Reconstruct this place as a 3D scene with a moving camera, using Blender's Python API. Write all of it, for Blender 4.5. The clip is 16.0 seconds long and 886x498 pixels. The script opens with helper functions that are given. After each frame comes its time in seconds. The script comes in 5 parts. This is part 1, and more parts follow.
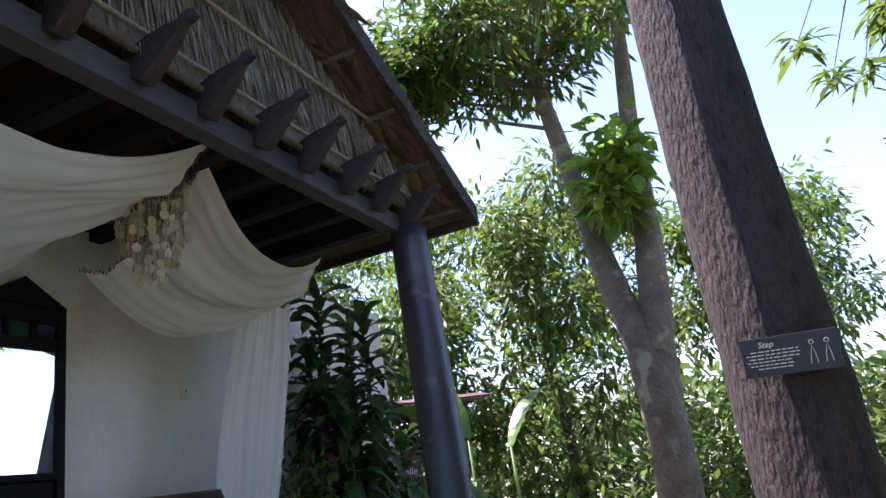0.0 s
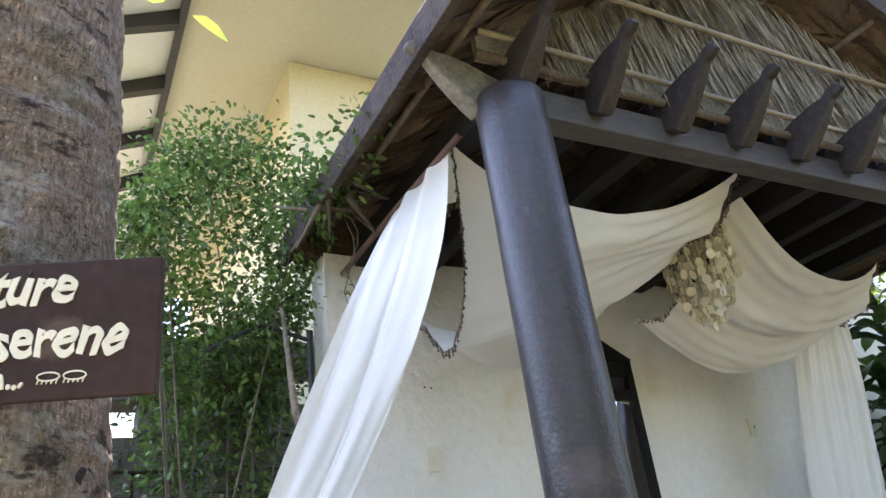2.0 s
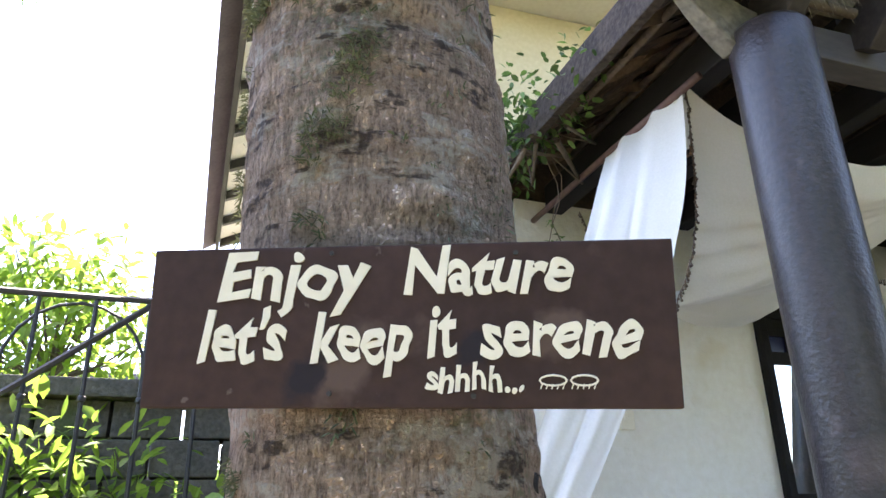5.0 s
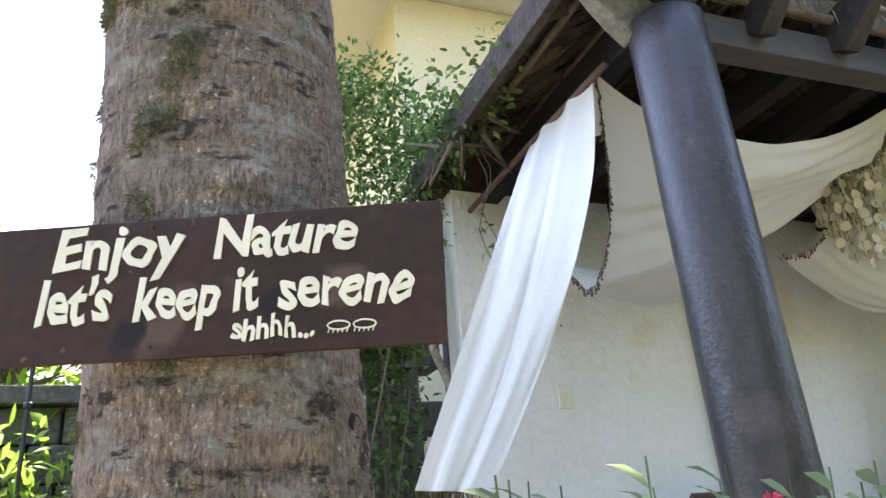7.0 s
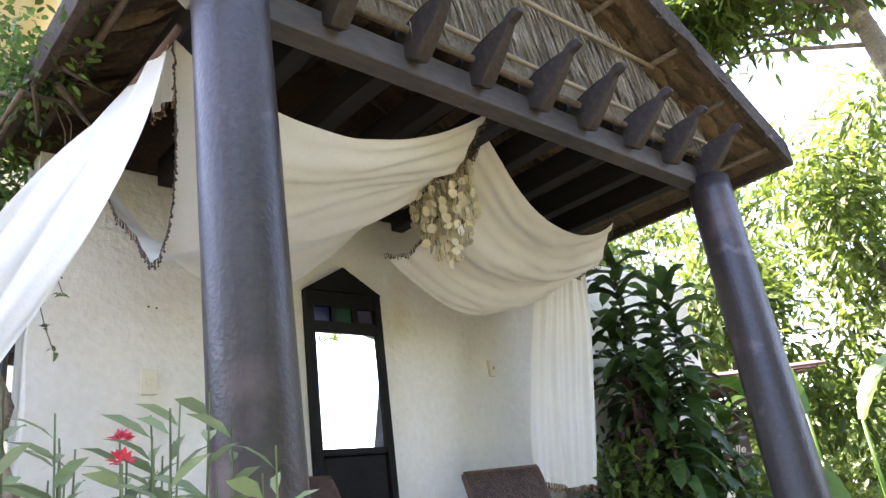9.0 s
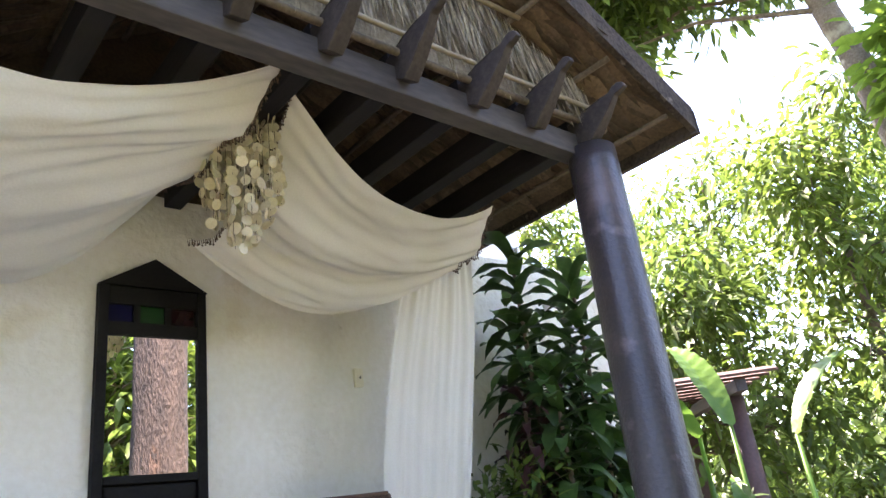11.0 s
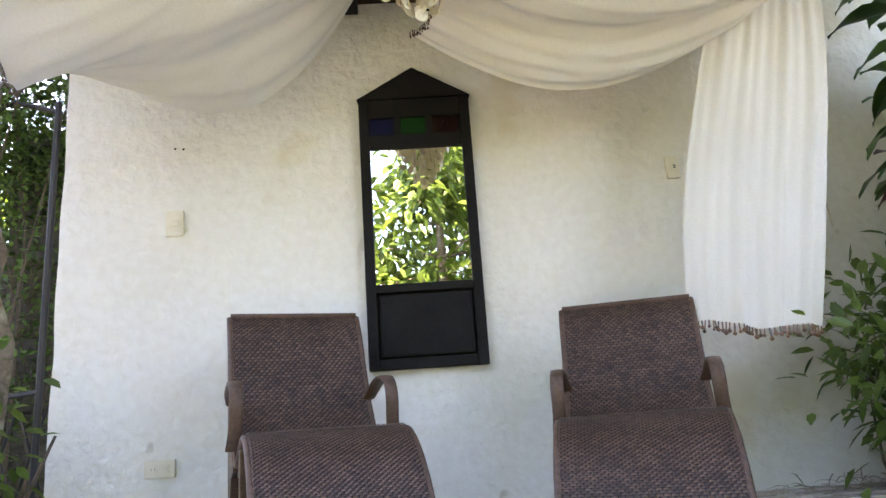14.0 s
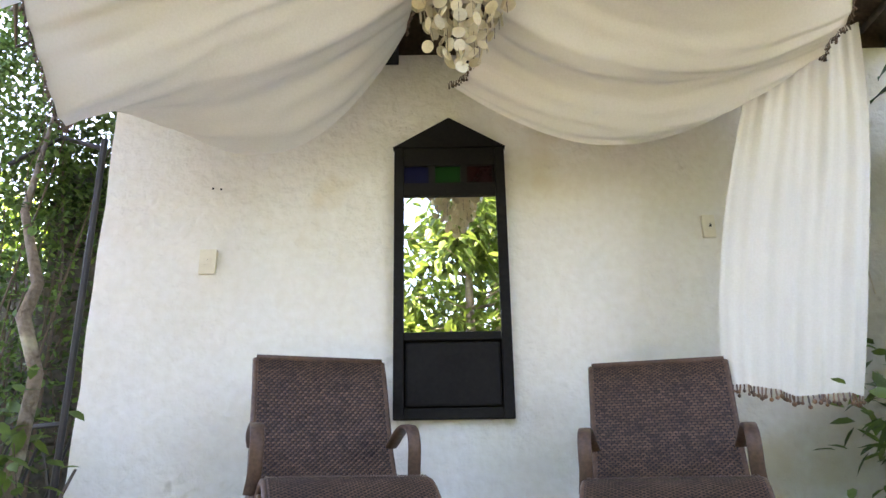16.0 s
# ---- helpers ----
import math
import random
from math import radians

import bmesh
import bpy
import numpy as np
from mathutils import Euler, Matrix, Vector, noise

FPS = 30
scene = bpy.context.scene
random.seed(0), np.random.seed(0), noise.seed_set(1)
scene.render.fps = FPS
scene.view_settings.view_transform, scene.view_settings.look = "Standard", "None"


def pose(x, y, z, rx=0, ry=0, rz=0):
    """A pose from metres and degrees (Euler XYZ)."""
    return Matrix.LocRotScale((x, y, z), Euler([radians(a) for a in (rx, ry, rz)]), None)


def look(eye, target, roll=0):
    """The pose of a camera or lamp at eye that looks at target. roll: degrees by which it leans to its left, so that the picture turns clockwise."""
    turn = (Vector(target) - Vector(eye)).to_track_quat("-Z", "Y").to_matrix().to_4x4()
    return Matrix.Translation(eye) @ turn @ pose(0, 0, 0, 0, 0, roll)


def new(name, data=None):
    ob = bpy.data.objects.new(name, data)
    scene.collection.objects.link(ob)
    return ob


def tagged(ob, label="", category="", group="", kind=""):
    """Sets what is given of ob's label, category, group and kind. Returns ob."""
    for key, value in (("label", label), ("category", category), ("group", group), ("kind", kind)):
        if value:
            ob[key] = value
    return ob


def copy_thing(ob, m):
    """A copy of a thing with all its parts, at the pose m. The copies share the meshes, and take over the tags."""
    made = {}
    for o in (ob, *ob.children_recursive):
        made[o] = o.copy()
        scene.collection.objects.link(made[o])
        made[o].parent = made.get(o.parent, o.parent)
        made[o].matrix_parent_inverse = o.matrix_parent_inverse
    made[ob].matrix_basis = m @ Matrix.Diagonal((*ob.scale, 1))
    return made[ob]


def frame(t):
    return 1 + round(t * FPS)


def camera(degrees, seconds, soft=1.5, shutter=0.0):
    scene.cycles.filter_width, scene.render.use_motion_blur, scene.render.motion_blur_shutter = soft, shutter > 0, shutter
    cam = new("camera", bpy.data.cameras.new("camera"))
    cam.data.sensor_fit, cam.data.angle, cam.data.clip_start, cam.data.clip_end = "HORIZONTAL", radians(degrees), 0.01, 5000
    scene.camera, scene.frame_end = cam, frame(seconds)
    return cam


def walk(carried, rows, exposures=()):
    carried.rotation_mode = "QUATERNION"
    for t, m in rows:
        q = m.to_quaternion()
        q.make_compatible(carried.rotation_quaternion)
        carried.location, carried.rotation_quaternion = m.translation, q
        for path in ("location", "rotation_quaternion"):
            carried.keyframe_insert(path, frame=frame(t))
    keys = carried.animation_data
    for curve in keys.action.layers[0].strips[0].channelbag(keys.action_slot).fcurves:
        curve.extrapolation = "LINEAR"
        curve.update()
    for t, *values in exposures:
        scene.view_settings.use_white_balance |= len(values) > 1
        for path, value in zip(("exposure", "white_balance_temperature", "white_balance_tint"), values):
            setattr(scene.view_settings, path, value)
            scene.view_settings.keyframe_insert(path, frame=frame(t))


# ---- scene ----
cam = camera(63.0, 16.0)
PATH = [
    (0, (-2.472, -3.482, 0.586), (-0.708, -2.769, 1.202), -9.1),
    (0.5, (-2.428, -3.487, 0.621), (-0.899, -2.447, 1.383), -9.3),
    (1, (-2.429, -3.474, 0.635), (-1.146, -2.201, 1.492), -9.0),
    (1.5, (-2.512, -3.391, 0.656), (-1.45, -1.946, 1.541), -8.2),
    (2, (-2.666, -3.234, 0.709), (-1.776, -1.66, 1.564), -7.2),
    (2.5, (-2.805, -3.1, 0.753), (-2.044, -1.435, 1.559), -5.7),
    (3, (-2.878, -3.021, 0.792), (-2.207, -1.299, 1.558), -3.5),
    (3.5, (-2.933, -2.993, 0.827), (-2.312, -1.244, 1.573), -1.7),
    (3.7, (-2.951, -2.985, 0.831), (-2.339, -1.23, 1.57), -1.1),
    (5.8, (-2.959, -2.99, 0.83), (-2.351, -1.226, 1.549), -1.4),
    (6, (-2.954, -2.996, 0.829), (-2.339, -1.235, 1.551), -1.7),
    (6.5, (-2.911, -3.026, 0.815), (-2.274, -1.275, 1.543), -3.0),
    (7, (-2.827, -3.116, 0.756), (-2.149, -1.375, 1.47), -4.5),
    (7.5, (-2.717, -3.213, 0.686), (-1.948, -1.496, 1.365), -5.8),
    (8, (-2.59, -3.297, 0.637), (-1.666, -1.644, 1.281), -6.9),
    (8.5, (-2.487, -3.354, 0.55), (-1.338, -1.858, 1.216), -8.2),
    (9, (-2.291, -3.333, 0.578), (-0.983, -1.981, 1.255), -7.6),
    (9.2, (-2.235, -3.304, 0.588), (-0.873, -2.01, 1.273), -7.9),
    (11.3, (-0.996, -3.434, 0.545), (0.225, -2.031, 1.28), -8.1),
    (11.5, (-0.913, -3.429, 0.548), (0.249, -1.974, 1.277), -8.0),
    (12, (-0.704, -3.32, 0.433), (0.269, -1.749, 1.197), -8.4),
    (12.5, (-0.39, -3.231, 0.407), (0.272, -1.487, 1.127), -7.8),
    (13, (-0.201, -3.156, 0.363), (0.204, -1.314, 1.029), -6.9),
    (13.5, (-0.019, -3.136, 0.331), (0.182, -1.236, 0.923), -5.8),
    (14, (0.03, -3.129, 0.315), (0.101, -1.192, 0.807), -4.0),
    (14.5, (0.024, -3.119, 0.306), (0.038, -1.162, 0.716), -2.5),
    (15, (0.013, -3.112, 0.312), (0.024, -1.149, 0.698), -1.5),
    (15.5, (0.021, -3.11, 0.307), (0.026, -1.162, 0.757), -1.1),
    (16, (0.024, -3.111, 0.312), (0.02, -1.213, 0.942), -0.9),
]
walk(cam, [(t, look(eye, target, roll)) for t, eye, target, roll in PATH],
     [(0.0, 1.70, 5850, 30), (0.8, 2.45, 6150, 26), (1.5, 2.92, 6580, 24), (2.0, 3.05, 6580, 24), (3.5, 2.90, 6480, 22), (7.5, 3.10, 6480, 22), (8.5, 3.30, 6880, 26), (9.0, 3.35, 6880, 27), (12.0, 3.25, 6680, 28), (13.0, 3.44, 6980, 28), (14.5, 3.79, 7180, 28), (16.0, 3.72, 7080, 28)])

# ---- light ----
world = bpy.data.worlds.new("sky")
scene.world = world
world.use_nodes = True
wn = world.node_tree.nodes
sky = wn.new("ShaderNodeTexSky")
sky.sky_type = "NISHITA"
sky.sun_disc = False
SUN_DIR = Vector((0.08, 0.70, 1.30)).normalized()
sky.sun_elevation = math.asin(SUN_DIR.z)
sky.sun_rotation = math.atan2(SUN_DIR.x, SUN_DIR.y)
sky.air_density, sky.dust_density, sky.ozone_density = 1.0, 1.2, 1.0
wn["Background"].inputs["Strength"].default_value = 0.15
world.node_tree.links.new(sky.outputs[0], wn["Background"].inputs[0])
sun_lamp = bpy.data.lights.new("sun", "SUN")
sun_lamp.energy, sun_lamp.angle, sun_lamp.color = 5.0, radians(0.5), (1.0, 0.93, 0.82)
new("sun", sun_lamp).matrix_world = look(SUN_DIR * 30, (0, 0, 0))

# ---- materials ----


def material(name, col, col2=None, rough=0.7, scale=6.0, fine=60.0, bump=0.2, dist=0.01, stretch=(1, 1, 1), metal=0.0,
             trans=0.0, spots=None, spot_scale=3.0, spot_at=0.6, island=0.0, obrand=0.0, coat=0.0, spec=0.5, bump_scale=None, more=()):
    """Two tones mixed by a broad and a fine noise, optional third tone in blotches, bump by the fine noise."""
    m = bpy.data.materials.new(name)
    m.use_nodes = True
    nt = m.node_tree
    nd, ln = nt.nodes, nt.links
    bs = nd["Principled BSDF"]
    co = nd.new("ShaderNodeTexCoord")
    mp = nd.new("ShaderNodeMapping")
    mp.inputs["Scale"].default_value = stretch
    ln.new(co.outputs["Object"], mp.inputs[0])

    def nz(sc, det=4.0, src=mp):
        n = nd.new("ShaderNodeTexNoise")
        n.inputs["Scale"].default_value, n.inputs["Detail"].default_value = sc, det
        ln.new(src.outputs[0], n.inputs["Vector"])
        return n.outputs["Fac"]

    def ramp(src, a, b):
        r = nd.new("ShaderNodeMapRange")
        r.inputs[1].default_value, r.inputs[2].default_value = a, b
        ln.new(src, r.inputs[0])
        return r.outputs[0]

    def mix(fac, a, b):
        x = nd.new("ShaderNodeMix")
        x.data_type = "RGBA"
        if isinstance(fac, float):
            x.inputs[0].default_value = fac
        else:
            ln.new(fac, x.inputs[0])
        for s, v in ((x.inputs[6], a), (x.inputs[7], b)):
            if isinstance(v, tuple):
                s.default_value = (*v, 1)
            else:
                ln.new(v, s)
        return x.outputs[2]

    col2 = col2 or tuple(c * 0.75 for c in col)
    big, small = nz(scale), nz(fine, 6.0)
    av = nd.new("ShaderNodeMath")
    av.operation = "ADD"
    ln.new(big, av.inputs[0]), ln.new(small, av.inputs[1])
    c = mix(ramp(av.outputs[0], 0.75, 1.25), col, col2)
    if spots:
        c = mix(ramp(nz(spot_scale, 5.0), spot_at, spot_at + 0.08), c, spots)
    for tone, sc, at, soft in more:
        c = mix(ramp(nz(sc, 6.0), at, at + soft), c, tone)
    for k, kind in ((island, "ShaderNodeNewGeometry"), (obrand, "ShaderNodeObjectInfo")):
        if k:
            g = nd.new(kind)
            hs = nd.new("ShaderNodeHueSaturation")
            r = nd.new("ShaderNodeMapRange")
            r.inputs[3].default_value, r.inputs[4].default_value = 1 - k, 1 + k
            ln.new(g.outputs["Random Per Island" if island and kind.endswith("Geometry") else "Random"], r.inputs[0])
            ln.new(r.outputs[0], hs.inputs["Value"])
            ln.new(c, hs.inputs["Color"])
            c = hs.outputs[0]
    ln.new(c, bs.inputs["Base Color"])
    rr = nd.new("ShaderNodeMapRange")
    rr.inputs[3].default_value, rr.inputs[4].default_value = max(0.02, rough - 0.08), min(1, rough + 0.08)
    ln.new(small, rr.inputs[0])
    if metal:
        bs.inputs["Roughness"].default_value = rough
    else:
        ln.new(rr.outputs[0], bs.inputs["Roughness"])
    bs.inputs["Metallic"].default_value = metal
    bs.inputs["Specular IOR Level"].default_value = spec
    bs.inputs["Coat Weight"].default_value = coat
    bs.inputs["Coat Roughness"].default_value = 0.25
    if bump:
        b = nd.new("ShaderNodeBump")
        b.inputs["Strength"].default_value, b.inputs["Distance"].default_value = bump, dist
        ln.new(nz(bump_scale, 5.0) if bump_scale else small, b.inputs["Height"])
        ln.new(b.outputs[0], bs.inputs["Normal"])
    if trans:
        tr = nd.new("ShaderNodeBsdfTranslucent")
        mx = nd.new("ShaderNodeMixShader")
        mx.inputs[0].default_value = trans
        ln.new(c, tr.inputs["Color"])
        ln.new(bs.outputs[0], mx.inputs[1]), ln.new(tr.outputs[0], mx.inputs[2])
        ln.new(mx.outputs[0], nd["Material Output"].inputs["Surface"])
    return m


STUCCO = material("white_stucco", (0.82, 0.79, 0.71), (0.75, 0.71, 0.61), 0.85, 1.6, 26, 0.7, 0.02, spots=(0.70, 0.62, 0.46), spot_scale=1.3, spot_at=0.60, bump_scale=20, more=[((0.55, 0.50, 0.40), 5.0, 0.70, 0.06)])
CREAM = material("cream_paint", (0.66, 0.58, 0.36), (0.58, 0.50, 0.30), 0.8, 0.6, 20, 0.1)
SOFFIT = material("cream_soffit_paint", (0.64, 0.60, 0.47), (0.58, 0.53, 0.40), 0.8, 0.6, 20, 0.05)
WHITE_OUT = material("white_house_paint", (0.85, 0.85, 0.83), (0.78, 0.78, 0.75), 0.8, 0.8, 20, 0.1)
POST = material("black_gloss_paint", (0.030, 0.025, 0.029), (0.055, 0.044, 0.044), 0.33, 2.0, 45, 0.4, 0.007, spots=(0.11, 0.08, 0.078), spot_scale=2.2, spot_at=0.62, spec=0.55, bump_scale=75, more=[((0.15, 0.12, 0.125), 5.0, 0.64, 0.10)])
BEAM = material("dark_stained_wood", (0.050, 0.045, 0.047), (0.10, 0.088, 0.085), 0.6, 3.0, 40, 0.5, 0.004, stretch=(0.25, 1, 1), spec=0.3)
# Near-black: the deep shade under the roof is put into this wood's colour.
JOIST = material("shaded_rafter_wood", (0.009, 0.008, 0.009), (0.02, 0.018, 0.02), 0.65, 3.0, 40, 0.4, 0.004, stretch=(1, 0.2, 1), spec=0.2)
BRACKET = material("dark_carved_wood", (0.032, 0.026, 0.025), (0.064, 0.053, 0.048), 0.65, 5.0, 45, 0.5, 0.005, spec=0.25)
BRACKET_OLD = material("weathered_grey_wood", (0.23, 0.21, 0.175), (0.10, 0.088, 0.074), 0.75, 7.0, 45, 0.6, 0.005, spots=(0.3, 0.28, 0.24), spot_scale=9, spot_at=0.62)
FASCIA = material("weathered_fascia_wood", (0.088, 0.070, 0.058), (0.036, 0.029, 0.026), 0.8, 9.0, 50, 0.8, 0.008, spots=(0.2, 0.17, 0.14), spot_scale=9, spot_at=0.66, spec=0.15)
BAMBOO = material("split_bamboo", (0.33, 0.27, 0.18), (0.21, 0.165, 0.11), 0.6, 4.0, 30, 0.3, 0.003)
GRASS_THATCH = material("grey_cogon_thatch", (0.37, 0.31, 0.22), (0.19, 0.155, 0.11), 0.85, 8.0, 60, 0.2, 0.003, island=0.45)
NIPA = material("nipa_thatch", (0.14, 0.094, 0.057), (0.066, 0.045, 0.030), 0.75, 6.0, 50, 0.4, 0.004, island=0.5)
CLOTH = material("white_muslin", (0.82, 0.79, 0.72), (0.76, 0.73, 0.65), 0.9, 2.5, 120, 0.3, 0.003, trans=0.22)
TASSEL = material("beaded_tassel", (0.16, 0.10, 0.06), (0.05, 0.04, 0.035), 0.6, 60.0, 200, 0.2, island=0.6)
BEAD = material("wooden_bead", (0.22, 0.11, 0.05), (0.09, 0.05, 0.03), 0.4, 60, 200, 0.1, island=0.7)
CAPIZ = material("capiz_shell", (0.80, 0.74, 0.57), (0.70, 0.62, 0.44), 0.35, 20, 120, 0.2, 0.002, trans=0.35, obrand=0.18)
MIRROR_WOOD = material("near_black_frame_paint", (0.009, 0.008, 0.008), (0.016, 0.015, 0.014), 0.65, 6, 70, 0.3, 0.002, spec=0.12)
MIRROR = material("mirror_glass", (0.92, 0.94, 0.92), (0.9, 0.92, 0.9), 0.0, 3, 10, 0.0, metal=1.0)
PANE_BLUE = material("blue_glass", (0.005, 0.005, 0.035), (0.004, 0.004, 0.025), 0.2, 3, 10, 0.0, spec=0.3)
PANE_GREEN = material("green_glass", (0.005, 0.045, 0.008), (0.004, 0.03, 0.006), 0.2, 3, 10, 0.0, spec=0.3)
PANE_RED = material("red_glass", (0.018, 0.005, 0.006), (0.014, 0.004, 0.004), 0.2, 3, 10, 0.0, spec=0.3)
WICKER = material("brown_resin_wicker", (0.135, 0.078, 0.050), (0.070, 0.041, 0.028), 0.45, 12, 90, 0.2, 0.002, island=0.35, spec=0.3)
# Shade between the wicker strands, given as a near-black colour.
WICKER_BACK = material("wicker_gap_shade", (0.02, 0.013, 0.012), (0.012, 0.008, 0.008), 0.7, 12, 90, 0.2)
PLATE = material("ivory_plastic", (0.78, 0.72, 0.56), (0.72, 0.66, 0.50), 0.4, 10, 60, 0.05)
SLOT = material("dark_plastic", (0.04, 0.035, 0.03), (0.03, 0.028, 0.025), 0.5, 10, 60, 0.05)
PAVER = material("grey_brown_flagstone", (0.46, 0.40, 0.32), (0.27, 0.23, 0.185), 0.75, 6, 50, 0.4, 0.004, obrand=0.35, spec=0.25)
GROUT = material("pale_grout", (0.55, 0.52, 0.46), (0.42, 0.39, 0.34), 0.9, 6, 50, 0.4, 0.004)
SOIL = material("pale_gravel_ground", (0.22, 0.195, 0.145), (0.14, 0.125, 0.09), 0.95, 1.5, 20, 0.6, 0.03, spots=(0.13, 0.16, 0.065), spot_scale=0.5, spot_at=0.55)


def ringed_bark(name):
    """Brown bark with level growth rings, fine upright grain, pale lichen and dark scars."""
    m = bpy.data.materials.new(name)
    m.use_nodes = True
    nd, ln = m.node_tree.nodes, m.node_tree.links
    bs = nd["Principled BSDF"]
    co = nd.new("ShaderNodeTexCoord")

    def nz(stretch, det, lo, hi, rough=0.55):
        mp = nd.new("ShaderNodeMapping")
        mp.inputs["Scale"].default_value = stretch
        ln.new(co.outputs["Object"], mp.inputs[0])
        t = nd.new("ShaderNodeTexNoise")
        t.inputs["Scale"].default_value, t.inputs["Detail"].default_value, t.inputs["Roughness"].default_value = 1.0, det, rough
        ln.new(mp.outputs[0], t.inputs["Vector"])
        r = nd.new("ShaderNodeMapRange")
        r.inputs[1].default_value, r.inputs[2].default_value = lo, hi
        ln.new(t.outputs["Fac"], r.inputs[0])
        return r.outputs[0]

    def mul(a, b, op="MULTIPLY"):
        x = nd.new("ShaderNodeMath")
        x.operation = op
        for k, v in ((0, a), (1, b)):
            if isinstance(v, float):
                x.inputs[k].default_value = v
            else:
                ln.new(v, x.inputs[k])
        return x.outputs[0]

    def mix(fac, a, b):
        x = nd.new("ShaderNodeMix")
        x.data_type = "RGBA"
        ln.new(fac, x.inputs[0])
        for s, v in ((x.inputs[6], a), (x.inputs[7], b)):
            if isinstance(v, tuple):
                s.default_value = (*v, 1)
            else:
                ln.new(v, s)
        return x.outputs[2]

    rings = nz((7, 7, 42), 5.0, 0.38, 0.62)
    blotch = nz((11, 11, 14), 6.0, 0.40, 0.60)
    grain = nz((190, 190, 45), 6.0, 0.48, 0.60, 0.75)
    speck = nz((260, 260, 260), 4.0, 0.42, 0.62)
    lichen = mul(nz((10, 10, 24), 7.0, 0.53, 0.60, 0.65), nz((90, 90, 90), 4.0, 0.38, 0.56))
    scar = mul(nz((9, 9, 26), 6.0, 0.555, 0.60, 0.65), nz((60, 60, 60), 4.0, 0.34, 0.52))
    moss = mul(nz((7, 7, 8), 6.0, 0.54, 0.64, 0.6), nz((130, 130, 130), 4.0, 0.44, 0.58))
    c = mix(rings, (0.68, 0.50, 0.375), (0.36, 0.25, 0.18))
    c = mix(mul(blotch, 0.35), c, (0.40, 0.285, 0.215))
    c = mix(mul(grain, 0.8), c, (0.13, 0.085, 0.063))
    c = mix(mul(speck, 0.42), c, (0.66, 0.52, 0.41))
    c = mix(mul(moss, 0.75), c, (0.20, 0.205, 0.12))
    c = mix(mul(lichen, 0.8), c, (0.66, 0.61, 0.52))
    c = mix(mul(scar, 0.9), c, (0.065, 0.045, 0.038))
    ln.new(c, bs.inputs["Base Color"])
    bs.inputs["Roughness"].default_value = 0.88
    bs.inputs["Specular IOR Level"].default_value = 0.25
    h = mul(mul(mul(rings, 0.5), mul(grain, 0.55), "ADD"), mul(mul(speck, 0.35), mul(lichen, 0.4), "ADD"), "SUBTRACT")
    b = nd.new("ShaderNodeBump")
    b.invert = True
    b.inputs["Strength"].default_value, b.inputs["Distance"].default_value = 1.0, 0.022
    ln.new(h, b.inputs["Height"])
    ln.new(b.outputs[0], bs.inputs["Normal"])
    return m


BARK = ringed_bark("ringed_brown_bark")
MOSS = material("grey_green_moss", (0.17, 0.19, 0.10), (0.10, 0.11, 0.06), 0.9, 20, 90, 0.0, trans=0.2, island=0.4)
BARK_DARK = material("dark_red_brown_bark", (0.062, 0.042, 0.034), (0.026, 0.019, 0.017), 0.9, 9.0, 90, 1.0, 0.04, stretch=(1, 1, 0.35), spots=(0.13, 0.07, 0.045), spot_scale=3.0, spot_at=0.66, bump_scale=45, more=[((0.018, 0.013, 0.012), 22.0, 0.58, 0.08)])
BARK_GREY = material("grey_lichen_bark", (0.27, 0.215, 0.155), (0.14, 0.105, 0.07), 0.9, 6.0, 60, 1.0, 0.02, spots=(0.38, 0.34, 0.23), spot_scale=5.0, spot_at=0.58, bump_scale=30)
TWIG = material("twig_bark", (0.16, 0.12, 0.085), (0.09, 0.07, 0.05), 0.9, 12, 60, 0.5, 0.004)
LEAF = material("mid_green_leaf", (0.14, 0.21, 0.04), (0.08, 0.135, 0.026), 0.45, 3, 30, 0.1, trans=0.5, island=0.45)
LEAF_LIME = material("lime_green_leaf", (0.16, 0.225, 0.036), (0.09, 0.15, 0.027), 0.45, 3, 30, 0.1, trans=0.5, island=0.45)
# Brighter, yellower lime leaf: the glow of sun from behind is in the colour.
LEAF_BACKLIT = material("yellow_green_backlit_leaf", (0.25, 0.37, 0.05), (0.16, 0.27, 0.035), 0.45, 3, 30, 0.1, trans=0.6, island=0.35)
LEAF_SHRUB = material("small_shrub_leaf", (0.13, 0.22, 0.045), (0.065, 0.12, 0.03), 0.5, 3, 30, 0.1, trans=0.4, island=0.6)
LEAF_DRAC = material("dark_strap_leaf", (0.075, 0.15, 0.04), (0.035, 0.08, 0.02), 0.35, 4, 20, 0.1, trans=0.3, island=0.5)
LEAF_RED = material("maroon_leaf", (0.10, 0.035, 0.04), (0.06, 0.03, 0.03), 0.4, 4, 20, 0.1, trans=0.2, island=0.4)
LEAF_BANANA = material("banana_leaf", (0.16, 0.30, 0.05), (0.10, 0.22, 0.03), 0.4, 3, 20, 0.1, trans=0.4, island=0.2)
LEAF_OLEANDER = material("grey_green_leaf", (0.22, 0.28, 0.15), (0.14, 0.20, 0.09), 0.5, 4, 20, 0.1, trans=0.4, island=0.4)
FLOWER = material("coral_red_petal", (0.75, 0.09, 0.14), (0.62, 0.06, 0.10), 0.5, 8, 30, 0.1, trans=0.3, island=0.2)
